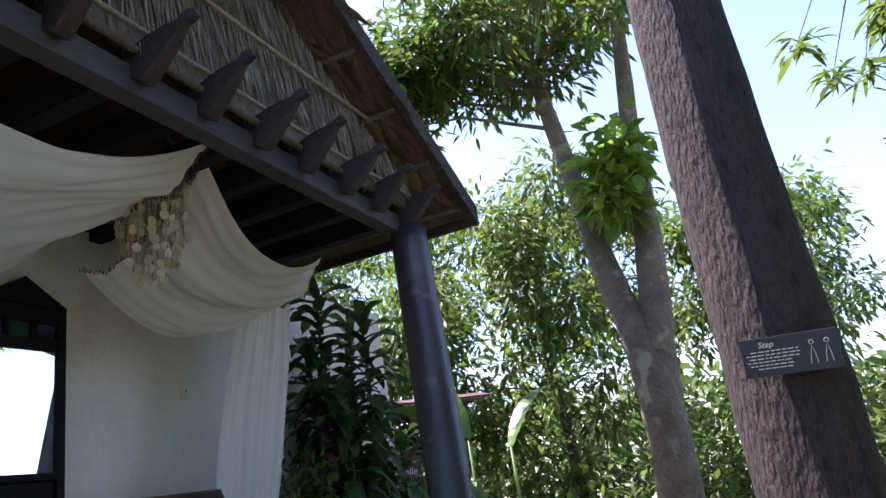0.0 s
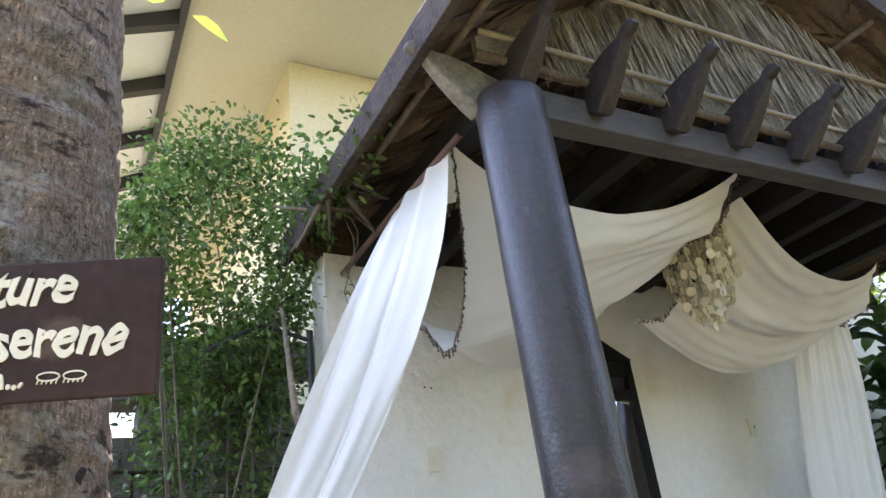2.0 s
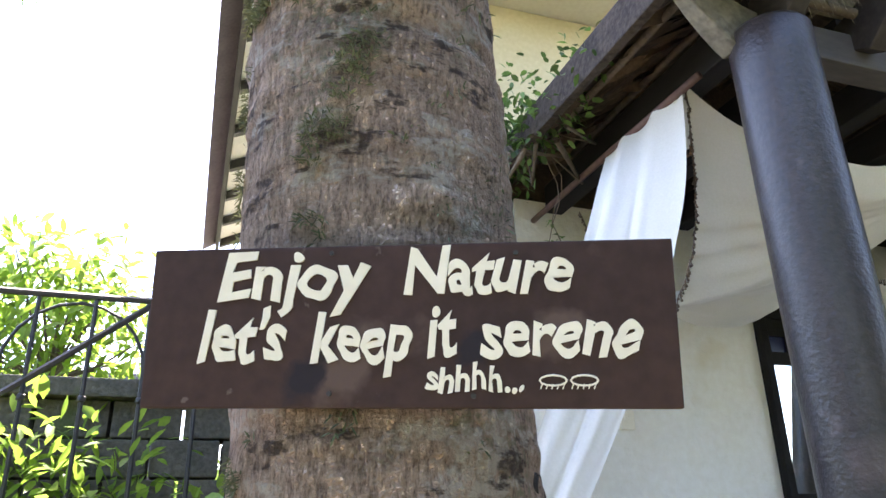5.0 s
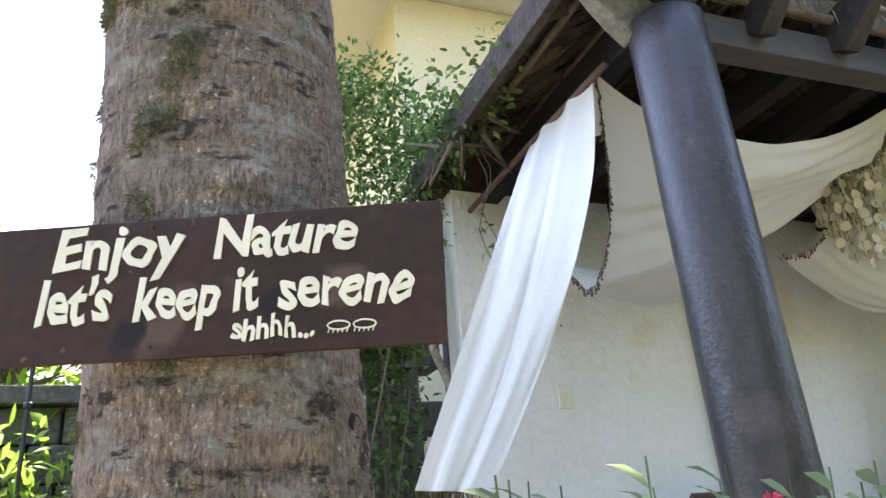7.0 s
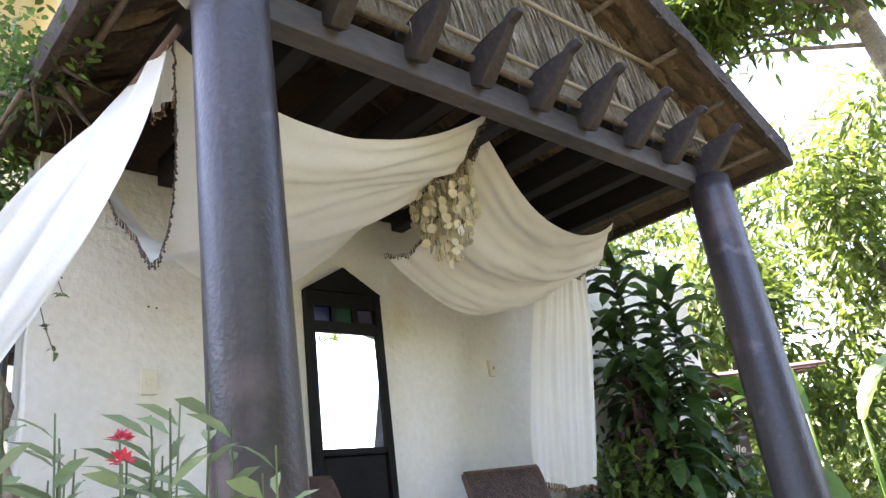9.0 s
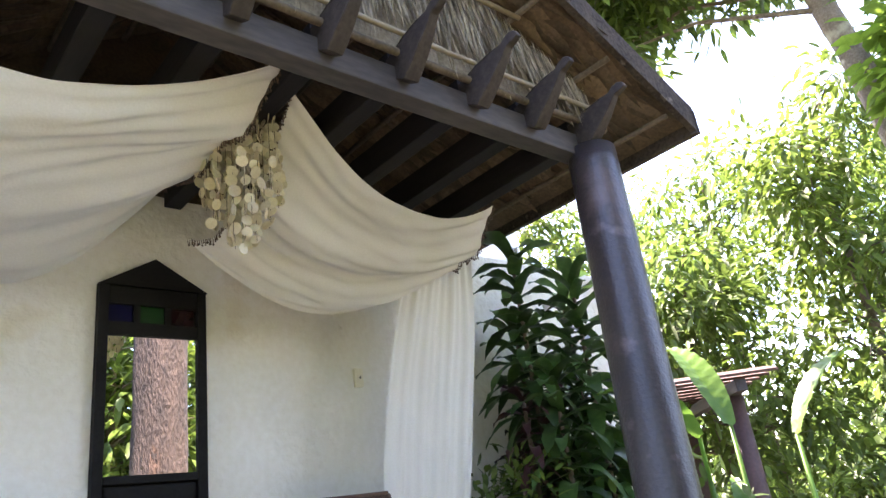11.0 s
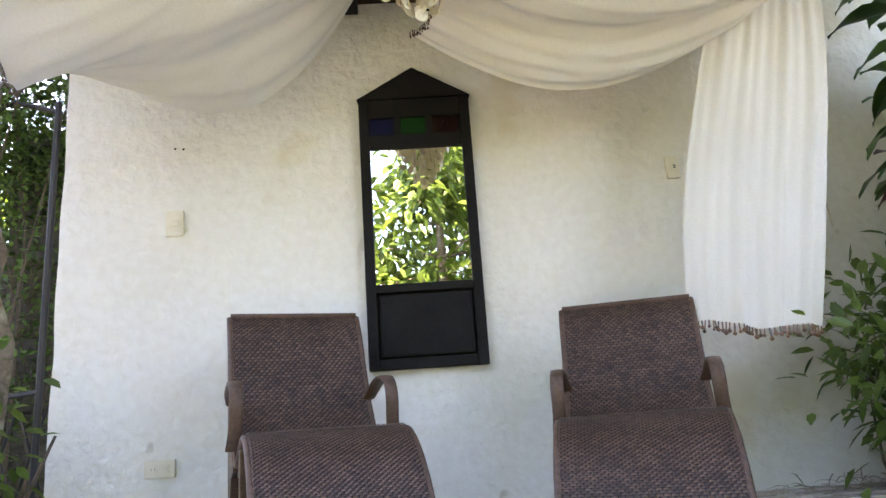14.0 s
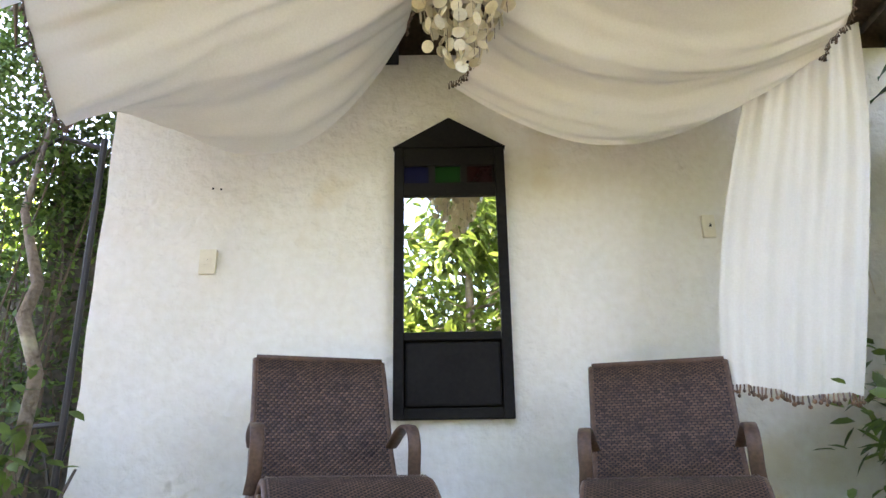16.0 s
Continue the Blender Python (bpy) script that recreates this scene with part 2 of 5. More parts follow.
SIGN = material("brown_sign_paint", (0.054, 0.028, 0.023), (0.034, 0.018, 0.016), 0.62, 5, 60, 0.35, 0.002, spots=(0.095, 0.062, 0.052), spot_scale=9, spot_at=0.60, spec=0.25, more=[((0.018, 0.013, 0.018), 11.0, 0.62, 0.06), ((0.12, 0.09, 0.08), 40.0, 0.68, 0.05)])
SIGN_BLACK = material("black_sign_paint", (0.03, 0.026, 0.026), (0.045, 0.04, 0.04), 0.6, 5, 40, 0.3, 0.002)
LETTER = material("cream_lettering", (0.80, 0.75, 0.62), (0.70, 0.65, 0.53), 0.6, 12, 60, 0.1)
IRON = material("black_iron", (0.02, 0.02, 0.021), (0.035, 0.03, 0.03), 0.5, 8, 60, 0.2, 0.002)
ROOF_TILE = material("mauve_roof_tile", (0.16, 0.13, 0.15), (0.11, 0.09, 0.105), 0.7, 3, 30, 0.2, 0.01)
STONE = material("mossy_stone", (0.13, 0.115, 0.09), (0.07, 0.065, 0.05), 0.9, 5, 40, 0.8, 0.02, spots=(0.08, 0.1, 0.04), spot_scale=3, spot_at=0.58)
PERGOLA = material("red_brown_timber", (0.13, 0.07, 0.06), (0.09, 0.05, 0.045), 0.6, 4, 40, 0.3, 0.004)

# ---- mesh helpers ----


def mesh_of(name, bm, mat, smooth=False):
    me = bpy.data.meshes.new(name)
    bmesh.ops.recalc_face_normals(bm, faces=bm.faces)
    bm.to_mesh(me)
    bm.free()
    me.materials.append(mat)
    if smooth:
        me.polygons.foreach_set("use_smooth", [True] * len(me.polygons))
    return me


def part(name, bm, mat, parent=None, label="", smooth=False):
    ob = new(name, mesh_of(name, bm, mat, smooth))
    if parent:
        ob.parent = parent
    if label:
        tagged(ob, label)
    return ob


def empty(name, label, category, group="", kind="", at=(0, 0, 0)):
    ob = new(name)
    ob.location = at
    return tagged(ob, label, category, group, kind)


def slab(bm, x0, y0, z0, x1, y1, z1, m=None, bevel=0.0):
    r = bmesh.ops.create_cube(bm, size=1)
    vs = r["verts"]
    for v in vs:
        v.co = Vector(((x0 + x1) / 2 + v.co.x * (x1 - x0), (y0 + y1) / 2 + v.co.y * (y1 - y0), (z0 + z1) / 2 + v.co.z * (z1 - z0)))
    if bevel:
        es = list({e for v in vs for e in v.link_edges})
        got = bmesh.ops.bevel(bm, geom=es, offset=bevel, segments=2, affect="EDGES", profile=0.6)
        vs = list({v for fc in got["faces"] for v in fc.verts} | {v for v in vs if v.is_valid})
    if m is not None:
        bmesh.ops.transform(bm, matrix=m, verts=[v for v in vs if v.is_valid])
    return vs


def prism(bm, outline, depth, m=None):
    """An outline in the xz plane, given depth along y, placed by m."""
    a = [bm.verts.new((x, 0, z)) for x, z in outline]
    b = [bm.verts.new((x, depth, z)) for x, z in outline]
    n = len(outline)
    bm.faces.new(a), bm.faces.new(b[::-1])
    for i in range(n):
        bm.faces.new((a[i], b[i], b[(i + 1) % n], a[(i + 1) % n]))
    if m is not None:
        bmesh.ops.transform(bm, matrix=m, verts=a + b)


def tube(bm, pts, radii, sides=8, rough=0.0, seed=0.0, caps=True):
    """A tube along points, with a radius at each."""
    pts = [Vector(p) for p in pts]
    if isinstance(radii, (int, float)):
        radii = [radii] * len(pts)
    rings = []
    side = None
    for i, p in enumerate(pts):
        d = (pts[min(i + 1, len(pts) - 1)] - pts[max(i - 1, 0)]).normalized()
        if side is None:
            side = d.orthogonal().normalized()
        side = (side - d * side.dot(d)).normalized()
        up = d.cross(side)
        ring = []
        for k in range(sides):
            a = 2 * math.pi * k / sides
            n = side * math.cos(a) + up * math.sin(a)
            r = radii[i]
            if rough:
                q = p + n * r
                r *= 1 + rough * (noise.noise(Vector((q.x * 9 + seed, q.y * 9, q.z * 5))) + 0.5 * noise.noise(Vector((q.x * 30, q.y * 30 + seed, q.z * 16))))
            ring.append(bm.verts.new(p + n * r))
        rings.append(ring)
    for a, b in zip(rings, rings[1:]):
        for k in range(sides):
            bm.faces.new((a[k], a[(k + 1) % sides], b[(k + 1) % sides], b[k]))
    if caps:
        bm.faces.new(rings[0][::-1]), bm.faces.new(rings[-1])
    return rings


def sheet(bm, fn, nu, nv, thick=0.0):
    g = [[bm.verts.new(fn(i / nu, j / nv)) for j in range(nv + 1)] for i in range(nu + 1)]
    for i in range(nu):
        for j in range(nv):
            bm.faces.new((g[i][j], g[i + 1][j], g[i + 1][j + 1], g[i][j + 1]))
    return g


def bez(a, b, c, t):
    return Vector(a) * (1 - t) ** 2 + Vector(b) * 2 * t * (1 - t) + Vector(c) * t * t


def through3(a, b, c, t):
    """A parabola that passes a at 0, b at 0.5 and c at 1."""
    a, b, c = Vector(a), Vector(b), Vector(c)
    return bez(a, b * 2 - (a + c) / 2, c, t)


def leaf_cloud(name, pos, way, length, width, mat, parent=None, droop=0.3, fold=0.25, jitter=0.3, seed=0):
    """Many folded leaf blades in one mesh: places, directions, sizes."""
    rng = np.random.RandomState(seed)
    pos, way = np.asarray(pos, float), np.asarray(way, float)
    n = len(pos)
    way /= np.linalg.norm(way, axis=1)[:, None] + 1e-9
    ref = np.tile(np.array([0, 0, 1.0]), (n, 1)) + rng.normal(0, 0.35, (n, 3))
    sidev = np.cross(way, ref)
    sidev /= np.linalg.norm(sidev, axis=1)[:, None] + 1e-9
    up = np.cross(sidev, way)
    ln = length * (1 + jitter * rng.uniform(-1, 1, n))[:, None]
    wd = width * (1 + jitter * rng.uniform(-1, 1, n))[:, None]
    rows = []
    for s, w in ((0, 0.0), (0.3, 0.42), (0.65, 0.4), (1, 0.0)):
        c = pos + way * ln * s - np.array([0, 0, 1.0]) * ln * droop * s * s
        if w:
            rows += [c + sidev * wd * w + up * wd * w * fold, c, c - sidev * wd * w + up * wd * w * fold]
        else:
            rows += [c]
    v = np.stack(rows, 1).reshape(-1, 3)
    base = (np.arange(n) * 8)[:, None, None]
    tri = np.array([[0, 2, 1], [0, 3, 2], [4, 1, 2], [4, 2, 5], [5, 2, 3], [5, 3, 6], [4, 5, 7], [5, 6, 7]])
    f = (tri[None] + base).reshape(-1, 3)
    me = bpy.data.meshes.new(name)
    me.from_pydata(v.tolist(), [], f.tolist())
    me.materials.append(mat)
    me.polygons.foreach_set("use_smooth", [True] * len(me.polygons))
    ob = new(name, me)
    if parent:
        ob.parent = parent
    return ob

# ---- ground and buildings ----
GROUND = -0.9


def ground_z(x, y):
    return GROUND + 0.05 * noise.noise(Vector((x * 0.4, y * 0.4, 0)))


bm = bmesh.new()
gs = sorted(set([-1200, -300, -90, -40] + [i * 1.0 for i in range(-24, 25)] + [40, 90, 300, 1200]))
gv = [[bm.verts.new((x, y, ground_z(x, y) if max(abs(x), abs(y)) < 30 else GROUND)) for y in gs] for x in gs]
for i in range(len(gs) - 1):
    for j in range(len(gs) - 1):
        bm.faces.new((gv[i][j], gv[i + 1][j], gv[i + 1][j + 1], gv[i][j + 1]))
tagged(part("ground", bm, SOIL), "pale garden gravel with green patches", "ground", kind="structure")

# porch platform and its wall
bm = bmesh.new()
slab(bm, -1.75, -1.78, -1.0, 2.45, 0.0, -0.006)
floor = tagged(part("floor", bm, GROUT), "raised porch floor of flagstones in pale grout", "floor", kind="structure")

bm = bmesh.new()
nx, nz = 80, 60


def wall_pt(u, v):
    x, z = -1.55 + u * 5.6, -1.0 + v * 3.36
    edge = 0.02 * noise.noise(Vector((0, z * 3, 4))) * (1 if u == 0 else 0)
    return Vector((x + edge, 0.018 * noise.noise(Vector((x * 2.2, 3, z * 2.2))) + 0.004 * noise.noise(Vector((x * 14, 7, z * 14))), z))


g = sheet(bm, wall_pt, nx, nz)
back = [[bm.verts.new((p[0].co.x, 0.2, p[0].co.z)), bm.verts.new((p[-1].co.x, 0.2, p[-1].co.z))] for p in (g[0], g[-1])]
bm.faces.new((back[0][0], back[1][0], back[1][1], back[0][1]))
bm.faces.new([v for v in g[0]] + [back[0][1], back[0][0]])
bm.faces.new([v for v in g[-1]] + [back[1][1], back[1][0]])
bm.faces.new([p[-1] for p in g] + [back[1][1], back[0][1]])
bm.faces.new([p[0] for p in g] + [back[1][0], back[0][0]])
wall = tagged(part("wall_porch", bm, STUCCO, smooth=False), "hand-trowelled white stucco wall with yellowed stains", "wall", kind="structure")

bm = bmesh.new()
prism(bm, [(-1.66, 2.365), (2.26, 2.365), (2.26, 2.43), (0.1, 3.45), (-1.66, 2.44)], 0.12, pose(0, 0.04, 0))
tagged(part("wall_gable", bm, NIPA), "dark thatch-lined gable above the porch wall", "wall", kind="structure")

# cream house behind
bm = bmesh.new()
slab(bm, -0.9, 2.7, -1.0, 2.4, 9.0, 5.99)
house = empty("cream_house", "tall cream-painted house with a wide cream soffit", "house")
part("wall", bm, CREAM, house)
bm = bmesh.new()
slab(bm, -2.0, 1.3, 6.0, 2.8, 9.5, 6.1)
part("soffit", bm, SOFFIT, house, "flat cream soffit of the wide eaves")
bm = bmesh.new()
prism(bm, [(-2.82, 5.62), (-2.0, 6.02), (-2.0, 6.08), (-2.82, 5.68)], 9.0, pose(0, 0.8, 0))
part("eave_lining", bm, WHITE_OUT, house, "white boarded eave lining")
bm = bmesh.new()
slab(bm, -2.89, 0.8, 5.52, -2.83, 9.8, 5.76)
part("fascia", bm, IRON, house, "black fascia board")
bm = bmesh.new()
slab(bm, -2.06, 0.8, 5.9, -1.99, 9.8, 5.998)
part("edge_beam", bm, IRON, house, "black edge beam under the eaves")
for i in range(9):
    bm = bmesh.new()
    prism(bm, [(-2.82, 5.48), (-2.82, 5.61), (-2.06, 5.98), (-2.06, 5.80)], 0.1, pose(0, 1.3 + i * 1.0, 0))
    part("eave_bracket", bm, IRON, house)
bm = bmesh.new()
prism(bm, [(-3.1, 5.6), (-0.5, 7.2), (3.0, 7.2), (3.0, 7.3), (-0.55, 7.32), (-3.1, 5.74)], 9.2, pose(0, 0.7, 0))
part("roof", bm, ROOF_TILE, house)

# white house beyond the right end of the wall
bm = bmesh.new()
slab(bm, 2.41, 1.6, -1.0, 4.7, 5.0, 4.3)
annex = empty("white_annex", "plain white rendered building behind the garden wall", "building")
part("wall", bm, WHITE_OUT, annex)
bm = bmesh.new()
slab(bm, 2.41, 1.5, 4.302, 4.8, 5.1, 4.4)
part("roof", bm, ROOF_TILE, annex)

# ---- porch roof ----
RIDGE_X, RIDGE_Z, EAVE_L, EAVE_R, EAVE_Z, Y0, Y1 = 0.1, 3.46, -1.7, 2.3, 2.42, -1.83, 0.2
porch = empty("porch_roof", "small gabled porch roof of nipa thatch on dark timber", "roof")
bm = bmesh.new()
t = 0.09
prism(bm, [(EAVE_L, EAVE_Z), (RIDGE_X, RIDGE_Z), (EAVE_R, EAVE_Z), (EAVE_R, EAVE_Z + t), (RIDGE_X, RIDGE_Z + t), (EAVE_L, EAVE_Z + t)], Y1 - Y0, pose(0, Y0, 0))
part("thatch_slab", bm, NIPA, porch, "brown nipa thatch roof covering")
# thatch leaves under the slopes
rng = np.random.RandomState(5)
P, W = [], []
for xe, sgn in ((EAVE_L, 1), (EAVE_R, -1)):
    L = abs(RIDGE_X - xe)
    for row in range(11):
        s = (row + 2.2) / 12.5
        for y in np.arange(Y0 + 0.04, Y1 - 0.25, 0.042):
            x = xe + sgn * L * s + rng.normal(0, 0.03)
            z = EAVE_Z + (RIDGE_Z - EAVE_Z) * abs(x - xe) / L - 0.012 - 0.012 * rng.rand()
            P.append((x, y + rng.normal(0, 0.02), z))
            W.append((-sgn * 1.0, rng.normal(0, 0.28), -(RIDGE_Z - EAVE_Z) / L - rng.uniform(-0.06, 0.12)))
ob = leaf_cloud("thatch_leaves", P, W, 0.30, 0.075, NIPA, porch, droop=0.02, fold=0.35, seed=3)
tagged(ob, "folded dry nipa leaves on the underside", kind="stuff")
for xe, sgn in ((EAVE_L, 1), (EAVE_R, -1)):
    L = abs(RIDGE_X - xe)
    for k in range(5):
        s = 0.08 + 0.2 * k
        x = xe + sgn * L * s
        z = EAVE_Z + (RIDGE_Z - EAVE_Z) * s - 0.05
        bm = bmesh.new()
        tube(bm, [(x, Y0 + 0.03, z), (x, -0.8, z + 0.01), (x, Y1 - 0.2, z)], 0.016, 7, 0.1, k)
        part("purlin", bm, TWIG, porch, smooth=True)
# rake boards and eave boards
for xe in (EAVE_L, EAVE_R):
    bm = bmesh.new()
    a, b = Vector((xe, 0, EAVE_Z)), Vector((RIDGE_X, 0, RIDGE_Z))
    n = 14
    outline = [(a.lerp(b, i / n).x, a.lerp(b, i / n).z - 0.055 + 0.006 * noise.noise(Vector((i * 0.7, xe, 0)))) for i in range(n + 1)]
    outline += [(a.lerp(b, i / n).x, a.lerp(b, i / n).z + t + 0.01) for i in range(n, -1, -1)]
    prism(bm, outline, 0.035, pose(0, Y0 - 0.035, 0))
    part("rake_board", bm, FASCIA, porch, "weathered dark rake board")
    bm = bmesh.new()
    slab(bm, xe - 0.02, Y0 - 0.035, EAVE_Z - 0.06, xe + 0.02, Y1, EAVE_Z + t, bevel=0.006)
    part("eave_board", bm, FASCIA, porch, "weathered eave board")
# posts
for top, foot in (((-1.378, -1.555), (-1.292, -1.497)), ((1.704, -1.562), (1.42, -1.73))):
    post_ob = empty("porch_post", "round post in glossy black-brown paint, chipped near the top", "post", "porch posts")
    bm = bmesh.new()
    n = 26
    line = [Vector((foot[0] + (top[0] - foot[0]) * (z - 0.2) / 2.0, foot[1] + (top[1] - foot[1]) * (z - 0.2) / 2.0, z)) for z in [-1.0 + 3.235 * i / n for i in range(n + 1)]]
    tube(bm, line + [line[-1] + Vector((0, 0, 0.012))], [0.134 - 0.011 * i / n for i in range(n + 1)] + [0.113], 44, 0.012, top[0])
    part("shaft", bm, POST, post_ob, smooth=True)
# front beam
bm = bmesh.new()
slab(bm, -1.36, -1.55, 2.21, 1.70, -1.45, 2.335, bevel=0.008)
tagged(part("front_beam", bm, BEAM), "dark grey-brown timber beam across the porch posts", "beam")
# joists with carved ends
TIPS = [-1.35, -0.98, -0.60, -0.23, 0.14, 0.51, 0.90, 1.28, 1.66]


def bracket_mesh():
    bm = bmesh.new()
    prof = [(0.0, 2.40), (0.0, 2.30), (-0.06, 2.268), (-0.11, 2.24), (-0.14, 2.262), (-0.19, 2.305), (-0.24, 2.35), (-0.285, 2.40), (-0.31, 2.432), (-0.345, 2.44), (-0.372, 2.452),
            (-0.364, 2.478), (-0.335, 2.49), (-0.305, 2.478), (-0.28, 2.458), (-0.22, 2.452), (-0.14, 2.436), (-0.06, 2.412)]
    prism(bm, prof, 0.072, pose(0, -0.036, 0))
    for v in bm.verts:
        v.co.y *= 1 - 2.9 * max(0, -v.co.x - 0.17)
    bmesh.ops.bevel(bm, geom=[e for e in bm.edges], offset=0.004, segments=1, affect="EDGES")
    return bm


bracket_me = None
for x in TIPS:
    joist = empty("roof_joist", "dark timber roof joist, toned down for roof shade, with a carved bird-like end", "joist", "roof joists", at=(x, -1.49, 0))
    bm = bmesh.new()
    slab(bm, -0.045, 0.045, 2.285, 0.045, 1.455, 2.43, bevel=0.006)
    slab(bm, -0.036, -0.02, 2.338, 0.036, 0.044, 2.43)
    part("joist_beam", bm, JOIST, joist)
    if bracket_me is None:
        bracket_me = mesh_of("carved_end", bracket_mesh(), BRACKET)
    b = new("carved_end", bracket_me)
    b.parent = joist
    b.matrix_basis = pose(0, -0.002, 0, 0, 0, 90 + 2.5 * math.sin(x * 9))
    if x == TIPS[0]:
        b.matrix_basis = pose(0, -0.002, 0, 0, 0, 92)
corner = empty("corner_bracket", "weathered grey carved bracket jutting from the corner post", "bracket", at=(-1.40, -1.50, 0.0))
b = new("carved_end", mesh_of("carved_end", bracket_mesh(), BRACKET_OLD))
b.parent = corner
b.matrix_basis = pose(0.02, 0.0, -0.055, 0, 0, 4)
# gable thatch
gable = empty("gable_thatch", "grey grass thatch hung in the gable behind bamboo strips", "thatch")
rng = np.random.RandomState(8)
GY = -1.52
P, W = [], []
for row, ztop in enumerate((3.42, 3.22, 3.0, 2.84, 2.64)):
    for k in range(1500 if row else 400):
        x = rng.uniform(-1.55, 2.0)
        lim = RIDGE_Z - (abs(x - RIDGE_X) * (0.578 if x < RIDGE_X else 0.473)) - 0.05
        z = min(ztop, lim) - rng.rand() * 0.1
        if z < 2.62:
            continue
        P.append((x, GY - 0.02 - rng.rand() * 0.05, z))
        W.append((rng.normal(0, 0.10), -0.10 - 0.1 * rng.rand(), -1))
ob = leaf_cloud("grass", P, W, 0.23, 0.008, GRASS_THATCH, gable, droop=0.0, fold=0.2, seed=4, jitter=0.35)
tagged(ob, "hanging grey grass strands", kind="stuff")
bm = bmesh.new()
prism(bm, [(-1.45, 2.45), (1.95, 2.45), (1.95, 2.52), (RIDGE_X, 3.44), (-1.45, 2.56)], 0.03, pose(0, GY, 0))
part("backing", bm, GRASS_THATCH, gable)
for z, xa, xb, r, y in ((2.47, -1.5, 1.85, 0.012, -0.10), (2.85, -0.95, 1.25, 0.013, -0.11), (2.40, -1.5, 1.85, 0.018, -0.06)):
    bm = bmesh.new()
    n = 12
    tube(bm, [(xa + (xb - xa) * i / n, GY + y, z + 0.006 * noise.noise(Vector((i, z, 0))) - 0.02 * math.sin(math.pi * i / n)) for i in range(n + 1)], r, 8, 0.1, z)
    part("bamboo_strip", bm, BAMBOO if r < 0.017 else TWIG, gable, smooth=True)

# ---- mirror in an old window frame ----
mf = empty("wall_mirror", "mirror in a near-black peaked window frame with three coloured panes", "mirror", at=(0.053, 0.0, 0.587))
HW, HT, HP = 0.256, 1.243, 1.386   # half width, shoulder and peak heights
bm = bmesh.new()
prism(bm, [(-HW, 0.0), (HW, 0.0), (HW, HT), (0, HP), (-HW, HT)], 0.012, pose(0, -0.012, 0))
part("back_board", bm, MIRROR_WOOD, mf)
for xa, xb in ((-HW, -HW + 0.045), (HW - 0.045, HW)):
    bm = bmesh.new()
    slab(bm, xa, -0.05, 0, xb, -0.0125, HT, bevel=0.005)
    part("stile", bm, MIRROR_WOOD, mf)
for za, zb in ((0.0, 0.045), (0.332, 0.368), (1.001, 1.066), (1.152, 1.241)):
    bm = bmesh.new()
    slab(bm, -HW + 0.0455, -0.046, za, HW - 0.0455, -0.0125, zb, bevel=0.005)
    part("rail", bm, MIRROR_WOOD, mf)
bm = bmesh.new()
prism(bm, [(-HW - 0.006, HT + 0.001), (HW + 0.006, HT + 0.001), (0, HP + 0.01)], 0.042, pose(0, -0.054, 0))
part("pediment", bm, MIRROR_WOOD, mf)
bm = bmesh.new()
slab(bm, -HW + 0.04, -0.03, 0.366, HW - 0.04, -0.0128, 1.003)
part("mirror_pane", bm, MIRROR, mf, "clear mirror glass")
for i, pm in enumerate((PANE_BLUE, PANE_GREEN, PANE_RED)):
    bm = bmesh.new()
    xa = -0.213 + i * 0.147
    slab(bm, xa, -0.028, 1.064, xa + 0.116, -0.0128, 1.154)
    part("coloured_pane", bm, pm, mf)
    if i:
        bm = bmesh.new()
        slab(bm, xa - 0.031, -0.044, 1.0665, xa - 0.0005, -0.013, 1.1515)
        part("glazing_bar", bm, MIRROR_WOOD, mf)
bm = bmesh.new()
slab(bm, -HW + 0.052, -0.036, 0.052, HW - 0.052, -0.0128, 0.325, bevel=0.012)
part("lower_panel", bm, MIRROR_WOOD, mf, "raised dark panel below the mirror")

# ---- switches and outlet ----


def plate(name, label, x, z, w, h, inserts):
    ob = empty(name, label, "switch" if "switch" in name else "outlet", at=(x, -0.004, z))
    bm = bmesh.new()
    slab(bm, -w / 2, -0.014, -h / 2, w / 2, 0.012, h / 2, bevel=0.004)
    cover = part("cover_plate", bm, PLATE, ob)
    for xa, za, wa, ha, mt, nm in inserts:
        bm = bmesh.new()
        slab(bm, xa - wa / 2, -0.019, za - ha / 2, xa + wa / 2, -0.0145, za + ha / 2, bevel=0.0015)
        part(nm, bm, mt, cover)
    return ob


plate("light_switch", "ivory plastic light switch plate on the white wall", -1.042, 1.298, 0.076, 0.116, [(0, 0, 0.036, 0.03, PLATE, "rocker"), (0, 0.006, 0.008, 0.004, SLOT, "mark")])
plate("dimmer_switch", "ivory switch plate with a dark knob", 1.228, 1.43, 0.058, 0.108, [(0, 0, 0.03, 0.036, PLATE, "insert"), (0.004, 0.0, 0.016, 0.02, SLOT, "knob")])
plate("power_outlet", "ivory double power outlet low on the wall", -1.078, 0.25, 0.126, 0.072, [(-0.024, 0, 0.03, 0.034, PLATE, "socket"), (0.024, 0, 0.03, 0.034, PLATE, "socket")]
      + [(s * 0.024 + d, 0, 0.005, 0.012, SLOT, "slot") for s in (-1, 1) for d in (-0.007, 0.007)])

for x, z in ((-1.050, 1.657), (-1.012, 1.653), (1.02, 1.92)):
    bm = bmesh.new()
    bmesh.ops.create_icosphere(bm, subdivisions=1, radius=0.006, matrix=Matrix.Translation((x, -0.008, z)))
    tagged(part("wall_nail", bm, SLOT), "small dark nail in the white stucco", "nail", "wall nails")
bm = bmesh.new()
tube(bm, [(1.86, -0.012, 2.3), (1.90, -0.014, 1.9), (1.88, -0.012, 1.5), (1.92, -0.012, 1.1)], 0.004, 5)
